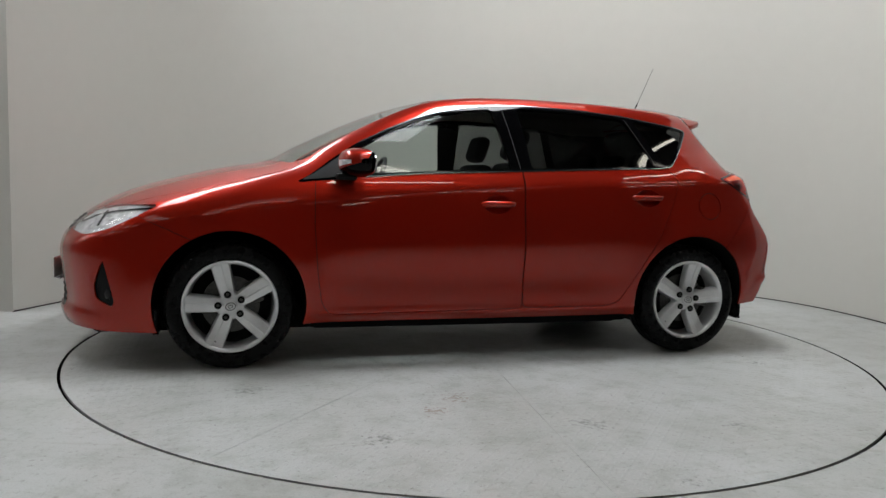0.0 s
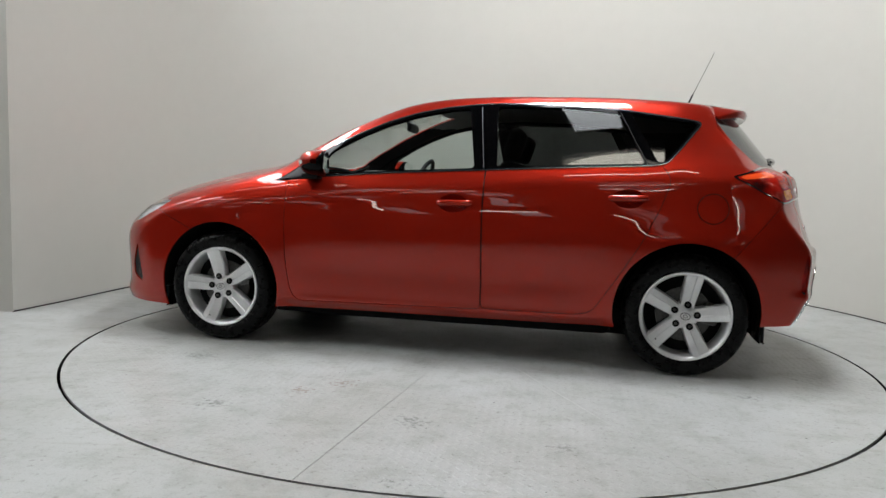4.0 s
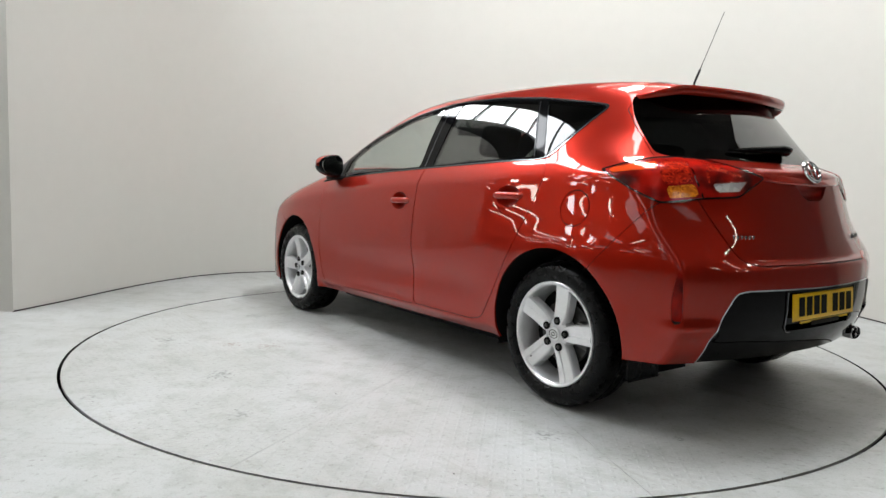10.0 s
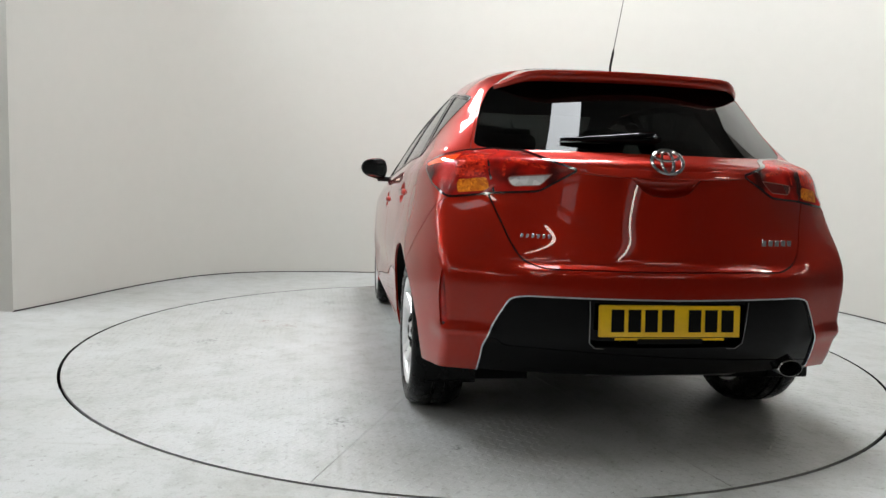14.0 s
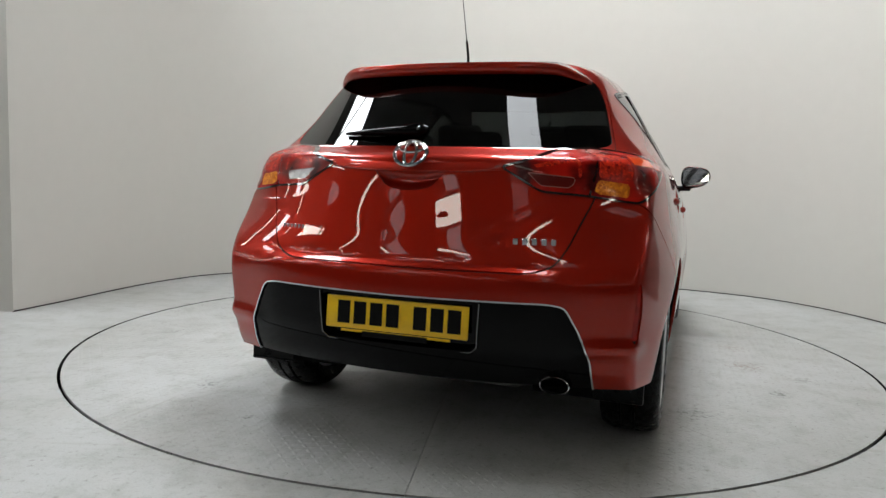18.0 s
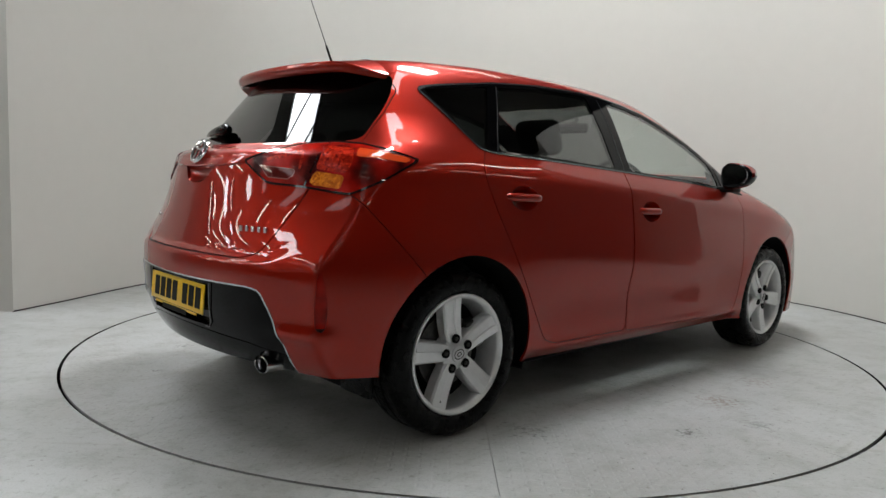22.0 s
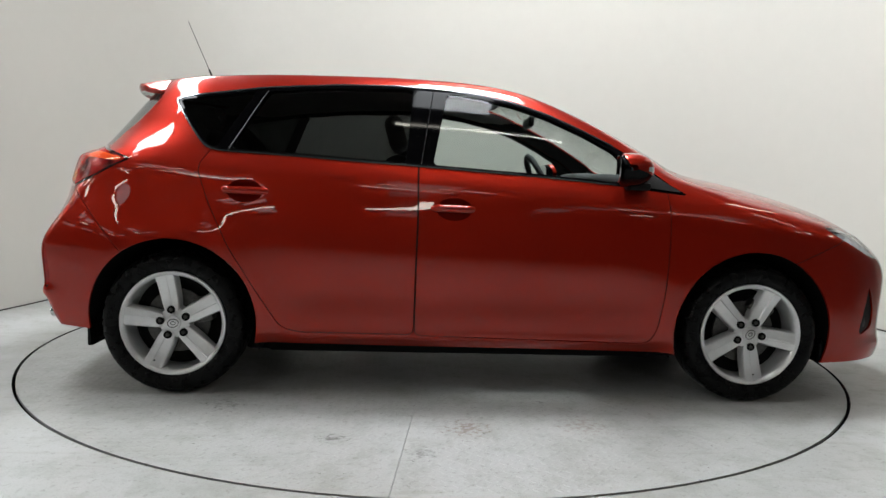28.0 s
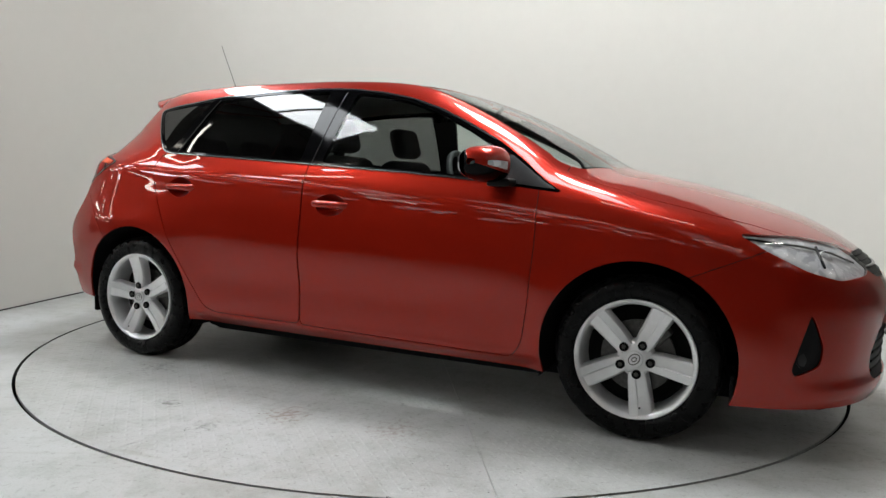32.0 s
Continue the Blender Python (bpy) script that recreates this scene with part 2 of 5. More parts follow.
def tail(y, z):
    """Profile of the tail: bumper shelf under the tailgate, lip over it, then the rear window."""
    wide = 1 - step(y, 0.48, 0.72)
    low = tail_low(z) - (0.010 + 0.014 * wide) * (1 - step(z, 0.664 - 0.06 * (1 - wide), 0.698 + 0.06 * (1 - wide))) * step(z, 0.2, 0.5)
    return smax(low, tail_glass(z) - 0.075 * (1 - step(z, 1.035, 1.092)), 0.03)


def side_y(x, z):
    d = z - belt(x)
    y = plan(x) + section(d)
    # doors round over towards the belt
    y = y - 0.17 * np.clip(z - 0.62 - np.maximum(d, 0), 0, 1) ** 2 * step(-x, -1.5, -0.9) * step(x, -1.5, -1.0)
    # the cabin narrows towards the tail
    y = y - 0.45 * step(-x, 0.9, 2.2) * np.clip(d, 0, 1)
    # haunch leans in above the rear wheel, with a ledge under the rear pillar
    y = y - 0.078 * step(-x, 0.8, 1.9) * step(z, 0.55, 1.15) - 0.10 * step(-x, 1.2, 1.75) * step(d, -0.10, 0.13)
    # lower doors tuck in between the arches, lips swell round them
    for cx in (1.3, -1.3):
        r = np.hypot(x - cx, z - 0.33)
        y = y + 0.005 * np.exp(-(((r - 0.37) / 0.085) ** 2))
    y = y - 0.012 * np.exp(-(((z - 0.47) / 0.09) ** 2)) * step(0.95 - np.abs(x), 0, 0.35)
    y = y + 0.010 * np.exp(-(((z - 0.262) / 0.032) ** 2)) * step(0.95 - np.abs(x), 0, 0.25)
    # sill turns under below the doors
    y = y - 0.035 * step(0.292 - z, 0, 0.07) * step(0.98 - np.abs(x), 0, 0.12)
    # shelf low on the rear corner
    y = y + 0.014 * np.exp(-(((z - 0.435) / 0.030) ** 2)) * step(-x, 1.76, 1.92)
    return y


def top_z(x, y):
    front = step(x, 0.95, 1.3)
    k = 0.25 * step(x, -0.1, 0.5) * (1 - front) + 0.22 * front
    rise = 0.05 + 0.03 * front
    return crest(x + k * y * y) - rise * y * y - 0.10 * y**4


def tail_x(y, z):
    shelf = 0.014 * np.exp(-(((z - 0.435) / 0.028) ** 2)) * step(y, 0.55, 0.68)
    return tail(y, z) + tailround(z) * y**2 + (0.02 + 0.08 * step(z, 0.65, 0.9)) * y**4 - shelf


def nose_x(y, z):
    return nose(z) - 0.33 * y**2 - 0.22 * y**4


def body_f(x, y, z):
    y = np.abs(y)
    a, b = y - side_y(x, z), (z - top_z(x, y)) * 0.94
    c, d = x - nose_x(y, z), tail_x(y, z) - x
    g = smax(a, b, 0.07 - 0.03 * step(x, 0.8, 1.25))
    g = smax(g, d * 0.9, 0.018 + 0.045 * step(z, 0.88, 0.97) - 0.03 * step(z, 1.05, 1.15))
    return smax(g, c, 0.13)


def gradient(p, e=0.0015):
    g = np.empty_like(p)
    for i in range(3):
        o = np.zeros(3)
        o[i] = e
        g[:, i] = (body_f(*(p + o).T) - body_f(*(p - o).T)) / (2 * e)
    return g


def settle(p, times=3):
    for _ in range(times):
        g = gradient(p)
        s = body_f(*p.T) / np.maximum((g * g).sum(1), 0.2)
        p = p - np.clip(s, -0.02, 0.02)[:, None] * g
    return p


def net(h=0.0165):
    """Quads over the left half of the body, with the middle line at y = 0."""
    xs, ys, zs = np.arange(-2.16, 2.32, h), np.arange(-h / 2, 0.96, h), np.arange(0.13, 1.53, h)
    v = body_f(*np.meshgrid(xs, ys, zs, indexing="ij"))
    s = v < 0
    nx, ny, nz = (len(q) - 1 for q in (xs, ys, zs))
    tot, cnt = np.zeros((nx, ny, nz, 3)), np.zeros((nx, ny, nz))
    cut = []
    for ax in range(3):
        sl0, sl1 = [slice(None)] * 3, [slice(None)] * 3
        sl0[ax], sl1[ax] = slice(0, -1), slice(1, None)
        v0, v1 = v[tuple(sl0)], v[tuple(sl1)]
        I = np.argwhere((v0 < 0) != (v1 < 0))
        a, b = v0[tuple(I.T)], v1[tuple(I.T)]
        pos = np.stack([xs[I[:, 0]], ys[I[:, 1]], zs[I[:, 2]]], 1)
        pos[:, ax] += a / (a - b) * h
        o1, o2 = [k for k in range(3) if k != ax]
        for da in (0, -1):
            for db in (0, -1):
                J = I.copy()
                J[:, o1] += da
                J[:, o2] += db
                ok = (J >= 0).all(1) & (J < (nx, ny, nz)).all(1)
                np.add.at(tot, tuple(J[ok].T), pos[ok])
                np.add.at(cnt, tuple(J[ok].T), 1)
        cut.append((ax, o1, o2, I, a < 0))
    idx = -np.ones((nx, ny, nz), int)
    cells = np.argwhere(cnt > 0)
    idx[tuple(cells.T)] = np.arange(len(cells))
    p = tot[tuple(cells.T)] / cnt[tuple(cells.T)][:, None]
    mid = cells[:, 1] == 0
    p[mid, 1] = 0
    p = settle(p)
    p[mid, 1] = 0
    quads = []
    for ax, o1, o2, I, neg in cut:
        ok = (I[:, o1] > 0) & (I[:, o2] > 0) & (I[:, o1] < (nx, ny, nz)[o1]) & (I[:, o2] < (nx, ny, nz)[o2])
        I, neg = I[ok], neg[ok]
        q = []
        for da, db in ((-1, -1), (0, -1), (0, 0), (-1, 0)):
            J = I.copy()
            J[:, o1] += da
            J[:, o2] += db
            q.append(idx[tuple(J.T)])
        q = np.stack(q, 1)
        flip = neg if ax != 1 else ~neg
        q[~flip] = q[~flip][:, ::-1]
        quads.append(q)
    return p, np.concatenate(quads)


class Shell:
    """The body's surface, cut along outlines into named panels."""

    def __init__(self):
        p, q = net()
        self.p = [tuple(c) for c in p]
        self.f = [list(c) for c in q]
        self.lab = ["shell"] * len(self.f)

    def cut(self, sd, name, of=("shell",), where=None, move=True):
        """Faces of the panels in `of` with sd < 0 become `name`."""
        P = np.array(self.p)
        s = sd(P)
        if where is not None:
            s = np.where(where(P), s, 1.0)
        s[np.abs(s) < 1e-5] = 1e-5
        s = list(s)
        made = {}
        F, L = [], []
        ok = set(of)
        for f, lab in zip(self.f, self.lab):
            if lab not in ok:
                F.append(f)
                L.append(lab)
                continue
            neg = [s[i] < 0 for i in f]
            if all(neg):
                F.append(f)
                L.append(name)
                continue
            if not any(neg):
                F.append(f)
                L.append(lab)
                continue
            inn, out = [], []
            for a, b in zip(f, f[1:] + f[:1]):
                (inn if s[a] < 0 else out).append(a)
                if (s[a] < 0) != (s[b] < 0):
                    k = (min(a, b), max(a, b))
                    if k not in made:
                        t = s[k[0]] / (s[k[0]] - s[k[1]])
                        pa, pb = self.p[k[0]], self.p[k[1]]
                        self.p.append(tuple(pa[j] + t * (pb[j] - pa[j]) for j in range(3)))
                        s.append(0.0)
                        made[k] = len(self.p) - 1
                    inn.append(made[k])
                    out.append(made[k])
            for g, nm in ((inn, name), (out, lab)):
                if len(g) > 2:
                    F.append(g)
                    L.append(nm)
        self.f, self.lab = F, L

    def finish(self):
        P = np.array(self.p)
        q = settle(P, 2)
        q[np.abs(P[:, 1]) < 1e-9, 1] = 0
        moved = np.linalg.norm(q - P, axis=1)
        self.P = np.where((moved < 0.006)[:, None], q, P)
        g = gradient(self.P, 0.007)
        g[np.abs(P[:, 1]) < 1e-9, 1] = 0
        self.N = g / np.maximum(np.linalg.norm(g, axis=1), 1e-9)[:, None]

    def panel(self, names, side=0, lift=0.0, rim=0.012, flip=False, keep=None):
        """(points, normals, faces) of panels; side 1 left, -1 right, 0 both joined."""
        names = set(names)
        F = [f for f, l in zip(self.f, self.lab) if l in names and (keep is None or keep(self.P[f].mean(0)))]
        used = sorted({i for f in F for i in f})
        at = {i: k for k, i in enumerate(used)}
        P, N = self.P[used], self.N[used]
        F = [[at[i] for i in f] for f in F]
        if side == -1:
            P, N, F = P * (1, -1, 1), N * (1, -1, 1), [f[::-1] for f in F]
        elif side == 0:
            n, mir = len(P), {}
            extra = []
            for i in range(n):
                if abs(P[i, 1]) < 1e-9:
                    mir[i] = i
                else:
                    mir[i] = n + len(extra)
                    extra.append(i)
            F = F + [[mir[i] for i in f[::-1]] for f in F]
            P = np.concatenate([P, P[extra] * (1, -1, 1)])
            N = np.concatenate([N, N[extra] * (1, -1, 1)])
        P = P + N * lift
        if rim:
            use = {}
            for f in F:
                for a, b in zip(f, f[1:] + f[:1]):
                    use[(a, b)] = use.get((a, b), 0) + 1
            edges = [(a, b) for a, b in use if (b, a) not in use]
            n = len(P)
            X, Y, G = [], [], []
            for a, b in edges:
                t = P[b] - P[a]
                o = np.cross(t, (N[a] + N[b]) / 2)
                o = o / max(np.linalg.norm(o), 1e-9)
                k = n + len(X)
                X += [P[a], P[b], P[b] - N[b] * rim, P[a] - N[a] * rim]
                Y += [o, o, o, o]
                G.append([k + 1, k, k + 3, k + 2])
            if X:
                P, N, F = np.concatenate([P, X]), np.concatenate([N, Y]), F + G
        if flip:
            F, N = [f[::-1] for f in F], -N
        return P, N, F


def shell_part(name, data, material, parent, label=""):
    P, N, F = data
    me = bpy.data.meshes.new(name)
    me.from_pydata(P.tolist(), [], F)
    me.polygons.foreach_set("use_smooth", [True] * len(me.polygons))
    me.update()
    me.normals_split_custom_set_from_vertices(N.tolist())
    me.materials.append(material)
    ob = new(name, me)
    ob.parent = parent
    if label:
        ob["label"] = label
    return ob

# ---------- the place ----------
def painted(name, color, rough=0.7, stain=0.08, bump=0.2):
    m = mat(name, color, rough)
    n, l, b = nodes(m)
    tc = n.new("ShaderNodeTexCoord")
    n1, n2, n3 = (n.new("ShaderNodeTexNoise") for _ in range(3))
    for q, s, d in ((n1, 0.7, 4), (n2, 9.0, 8), (n3, 220.0, 3)):
        q.inputs["Scale"].default_value, q.inputs["Detail"].default_value = s, d
        l.new(tc.outputs["Object"], q.inputs["Vector"])
    add = n.new("ShaderNodeMath")
    add.operation = "MULTIPLY_ADD"
    add.inputs[1].default_value = 0.6
    l.new(n1.outputs["Fac"], add.inputs[0])
    l.new(n2.outputs["Fac"], add.inputs[2])
    r = n.new("ShaderNodeValToRGB")
    r.color_ramp.elements[0].position, r.color_ramp.elements[1].position = 0.55, 1.05
    r.color_ramp.elements[0].color = [c * (1 - stain) for c in color] + [1]
    r.color_ramp.elements[1].color = [min(1, c * (1 + stain * 0.5)) for c in color] + [1]
    l.new(add.outputs["Value"], r.inputs["Fac"])
    l.new(r.outputs["Color"], b.inputs["Base Color"])
    bp = n.new("ShaderNodeBump")
    bp.inputs["Strength"].default_value, bp.inputs["Distance"].default_value = bump, 0.001
    l.new(n3.outputs["Fac"], bp.inputs["Height"])
    l.new(bp.outputs["Normal"], b.inputs["Normal"])
    return m


WALLM = painted("white_wall_paint", (0.500, 0.486, 0.448), 0.75, 0.016, 0.12)
DARKWALL = painted("grey_cladding", (0.12, 0.12, 0.12), 0.6, 0.1)
ROOFM = painted("roof_sheet", (0.10, 0.10, 0.10), 0.6, 0.1)
STEEL = painted("painted_steel", (0.35, 0.36, 0.37), 0.5, 0.1)


def floor_paint(name, chequer):
    """Grey floor paint: worn patches, scuffs and, on the turning plate, a painted-over chequer pattern."""
    base = (0.50, 0.51, 0.52)
    m = mat(name, base, 0.42, Specular_IOR_Level=0.5)
    n, l, b = nodes(m)
    tc = n.new("ShaderNodeTexCoord")

    def noise_at(scale, detail, rough=0.6, stretch=None):
        q = n.new("ShaderNodeTexNoise")
        q.inputs["Scale"].default_value, q.inputs["Detail"].default_value, q.inputs["Roughness"].default_value = scale, detail, rough
        if stretch:
            mp = n.new("ShaderNodeMapping")
            mp.inputs["Scale"].default_value, mp.inputs["Rotation"].default_value = stretch, (0, 0, 0.6)
            l.new(tc.outputs["Object"], mp.inputs["Vector"])
            l.new(mp.outputs["Vector"], q.inputs["Vector"])
        else:
            l.new(tc.outputs["Object"], q.inputs["Vector"])
        return q.outputs["Fac"]

    def ramp(f, lo, hi, c0, c1):
        r = n.new("ShaderNodeValToRGB")
        r.color_ramp.elements[0].position, r.color_ramp.elements[1].position = lo, hi
        r.color_ramp.elements[0].color, r.color_ramp.elements[1].color = (*c0, 1), (*c1, 1)
        l.new(f, r.inputs["Fac"])
        return r.outputs["Color"]

    def mix(kind, a, c, fac=1.0):
        q = n.new("ShaderNodeMix")
        q.data_type, q.blend_type = "RGBA", kind
        q.inputs[0].default_value = fac
        l.new(a, q.inputs[6])
        l.new(c, q.inputs[7])
        return q.outputs[2]

    col = ramp(noise_at(0.9, 5), 0.35, 0.68, (0.360, 0.363, 0.347), (0.450, 0.457, 0.455))
    col = mix("MULTIPLY", col, ramp(noise_at(7, 9, 0.7), 0.34, 0.52, (0.80, 0.80, 0.77), (1, 1, 1)))
    col = mix("MULTIPLY", col, ramp(noise_at(3.2, 8, 0.75), 0.29, 0.37, (0.66, 0.63, 0.57), (1, 1, 1)))
    col = mix("MULTIPLY", col, ramp(noise_at(38, 6, 0.7), 0.31, 0.44, (0.62, 0.61, 0.57), (1, 1, 1)))
    col = mix("MULTIPLY", col, ramp(noise_at(150, 3, 0.6), 0.32, 0.50, (0.86, 0.86, 0.84), (1, 1, 1)))
    col = mix("MULTIPLY", col, ramp(noise_at(2.0, 8, 0.6, (1.0, 9.0, 1.0)), 0.3, 0.42, (0.88, 0.87, 0.84), (1, 1, 1)))
    if chequer:
        # spilt and trodden patches: x, y, radius, strength, brown or grey
        spots = ((-0.39, 1.245, 0.045, 0.75, 0), (0.50, 1.70, 0.11, 0.55, 0), (0.98, 1.28, 0.17, 0.42, 0), (-0.02, 1.58, 0.20, 0.38, 1), (0.17, 1.85, 0.12, 0.35, 0), (-0.03, -1.55, 0.15, 0.42, 0), (-0.45, -1.12, 0.16, 0.38, 1), (-0.62, -1.28, 0.12, 0.42, 1), (-0.90, -1.54, 0.14, 0.42, 0), (1.44, -0.84, 0.12, 0.42, 0), (-1.35, -0.81, 0.16, 0.35, 0), (0.82, -1.65, 0.03, 0.6, 0), (0.58, -1.70, 0.10, 0.3, 0), (1.75, -0.43, 0.05, 0.5, 0), (0.03, -2.15, 0.09, 0.45, 0), (-0.08, 1.65, 0.025, 0.7, 0), (-0.5, 1.55, 0.22, 0.25, 1))
        warp = n.new("ShaderNodeTexNoise")
        warp.inputs["Scale"].default_value, warp.inputs["Detail"].default_value = 9, 6
        l.new(tc.outputs["Object"], warp.inputs["Vector"])
        fleck = noise_at(42, 5, 0.65)
        for sx, sy, sr, amount, brown in spots:
            d = n.new("ShaderNodeVectorMath")
            d.operation = "DISTANCE"
            d.inputs[1].default_value = (sx, sy, 0)
            l.new(tc.outputs["Object"], d.inputs[0])
            w = n.new("ShaderNodeMath")
            w.operation = "MULTIPLY_ADD"
            w.inputs[1].default_value = sr * 0.9
            l.new(warp.outputs["Fac"], w.inputs[0])
            l.new(d.outputs["Value"], w.inputs[2])
            q = n.new("ShaderNodeMapRange")
            q.inputs["From Min"].default_value, q.inputs["From Max"].default_value = sr * 0.35, sr * 1.5
            q.inputs["To Min"].default_value, q.inputs["To Max"].default_value = 0.30, 0.0
            l.new(w.outputs[0], q.inputs["Value"])
            f = n.new("ShaderNodeMath")
            f.operation = "SUBTRACT"
            l.new(fleck, f.inputs[0])
            l.new(q.outputs["Result"], f.inputs[1])
            amount = min(0.8, amount * 1.3)
            tint = (1 - amount * 0.75, 1 - amount, 1 - amount * 1.1) if brown else (1 - amount * 0.96, 1 - amount * 0.97, 1 - amount)
            col = mix("MULTIPLY", col, ramp(f.outputs[0], 0.19, 0.32, tint, (1, 1, 1)))
    l.new(col, b.inputs["Base Color"])
    mr = n.new("ShaderNodeMapRange")
    mr.inputs["To Min"].default_value, mr.inputs["To Max"].default_value = 0.24, 0.50
    l.new(noise_at(5, 6), mr.inputs["Value"])
    l.new(mr.outputs["Result"], b.inputs["Roughness"])
    bp = n.new("ShaderNodeBump")
    bp.inputs["Strength"].default_value, bp.inputs["Distance"].default_value = 0.25, 0.001
    l.new(noise_at(160, 4), bp.inputs["Height"])
    out = bp.outputs["Normal"]
    l.new(out, b.inputs["Normal"])
    return m


FLOORM = floor_paint("grey_floor_paint", False)
PLATEM = floor_paint("grey_plate_paint", True)
RING = 2.2275

# floor with a round hole for the turning plate
bm = bmesh.new()
N = 160
inner = [bm.verts.new((RING * 1.0042 * math.cos(2 * math.pi * i / N), RING * 1.0042 * math.sin(2 * math.pi * i / N), 0)) for i in range(N)]
pit = [bm.verts.new((v.co.x, v.co.y, -0.12)) for v in inner]
outer = []
for i in range(N):
    a = 2 * math.pi * i / N
    c, s = math.cos(a), math.sin(a)
    k = 14.5 / max(abs(c), abs(s))
    outer.append(bm.verts.new((1.6 * k * c - 12.0, k * s - 8.5, 0)))
for i in range(N):
    j = (i + 1) % N
    bm.faces.new((inner[i], outer[i], outer[j], inner[j]))
    bm.faces.new((pit[i], inner[i], inner[j], pit[j]))
bm.faces.new(pit)
bm.faces.ensure_lookup_table()
# pit faces are near-black: shade in the ring gap is put in as colour
for f in bm.faces:
    if min(v.co.z for v in f.verts) < -0.1:
        f.material_index = 1
tagged(part("floor", bm, (FLOORM, LINERF), None, "", False), "grey painted concrete floor with scuffs", "floor", kind="structure")

turntable = tagged(new("turntable"), "round grey painted steel turntable set flush in the floor", "turntable")


def plate_sectors():
    """Ten steel sectors round a middle disc, with a hair gap between them."""
    r, r0, gap = RING * 0.9975, 0.34, 0.0011
    for k in range(10):
        a0, a1 = radians(10.5 + 36 * k), radians(46.5 + 36 * k)
        pts = []
        for rad, way in ((r, 1), (r0, -1)):
            e = gap / rad
            for i in range(15)[::way]:
                a = a0 + e + (a1 - a0 - 2 * e) * i / 14
                pts.append((rad * math.cos(a), rad * math.sin(a)))
        bm = bmesh.new()
        prism(bm, pts, -0.012, 0.0, lambda u, v, d: (u, v, d))
        part("plate", bm, PLATEM, turntable, "", False)
    bm = bmesh.new()
    lathe(bm, [(0.0, 0.0), (r0 - 0.0015, 0.0), (r0 - 0.0015, -0.012)], 64, "z")
    part("middle_plate", bm, PLATEM, turntable, "", False)
    bm = bmesh.new()
    lathe(bm, [(0.0, -0.014), (r, -0.014), (r, -0.03), (0.0, -0.03)], 96, "z")
    part("frame_disc", bm, LINERF, turntable, "dark steel frame under the sheets")


plate_sectors()


def chequer_bars():
    """Low painted-over tread bars, alternately turned, clear of the joints."""
    pitch, R0 = 0.036, RING * 0.9975 - 0.03
    g = np.arange(-62, 63)
    I, J = (q.ravel() for q in np.meshgrid(g, g))
    X, Y = I * pitch, J * pitch
    rad, ang = np.hypot(X, Y), np.degrees(np.arctan2(Y, X))
    off = np.abs((ang - 10.5 + 18) % 36 - 18)
    ok = (rad < R0) & (np.abs(rad - 0.34) > 0.02) & ((rad * np.radians(off) > 0.018) | (rad < 0.34))
    X, Y, flip = X[ok], Y[ok], np.where((I + J)[ok] % 2 == 0, 1.0, -1.0)
    base = np.array([(-0.0175, 0), (-0.009, -0.0062), (0.009, -0.0062), (0.0175, 0), (0.009, 0.0062), (-0.009, 0.0062)])
    shape = np.concatenate([np.c_[base, np.zeros(6)], np.c_[base * (0.72, 0.55), np.full(6, 0.0008)]])
    c = math.sqrt(0.5)
    V = np.empty((len(X), 12, 3))
    V[:, :, 0] = X[:, None] + c * (shape[:, 0] - flip[:, None] * shape[:, 1])
    V[:, :, 1] = Y[:, None] + c * (flip[:, None] * shape[:, 0] + shape[:, 1])
    V[:, :, 2] = shape[:, 2]
    faces = [(i, (i + 1) % 6, 6 + (i + 1) % 6, 6 + i) for i in range(6)] + [(6, 7, 8, 9, 10, 11)]
    me = bpy.data.meshes.new("tread_relief")
    me.from_pydata(V.reshape(-1, 3).tolist(), [], [tuple(12 * n + i for i in f) for n in range(len(X)) for f in faces])
    me.materials.append(PLATEM)
    ob = new("tread_relief", me)
    ob.parent = turntable
    ob["kind"] = "stuff"


chequer_bars()


def cove_plan(s):
    """The wall's foot from the left end, round the back, to the right end."""
    t = s
    x = curve([(0.0, -3.08), (0.12, -2.99), (0.22, -2.90), (0.30, -2.72), (0.36, -2.42), (0.42, -1.85), (0.5, -0.6), (0.58, 1.0), (0.66, 2.2), (0.72, 2.72), (0.78, 3.0), (0.85, 3.16), (1.0, 3.3)], 0.02, -0.2, 1.2)
    y = curve([(0.0, 0.28), (0.12, 0.75), (0.22, 1.35), (0.30, 2.05), (0.36, 2.55), (0.42, 2.86), (0.5, 3.06), (0.58, 2.98), (0.66, 2.55), (0.72, 2.2), (0.78, 1.75), (0.85, 1.2), (1.0, 0.1)], 0.02, -0.2, 1.2)
    return np.stack([x(t), y(t)], 1)


WALL_H = 3.6
bm = bmesh.new()
foot = cove_plan(np.linspace(0, 1, 90))
tan = np.gradient(foot, axis=0)
tan /= np.linalg.norm(tan, axis=1)[:, None]
back = foot + np.stack([-tan[:, 1], tan[:, 0]], 1) * 0.12
loop = [tuple(p) for p in foot] + [tuple(p) for p in back[::-1]]
bot, up = [bm.verts.new((a, b, 0)) for a, b in loop], [bm.verts.new((a, b, WALL_H)) for a, b in loop]
n = len(foot)
for i in range(len(loop)):
    j = (i + 1) % len(loop)
    bm.faces.new((bot[j], bot[i], up[i], up[j]))
for i in range(n - 1):
    bm.faces.new((up[i], up[i + 1], up[2 * n - 2 - i], up[2 * n - 1 - i]))
bmesh.ops.recalc_face_normals(bm, faces=bm.faces)
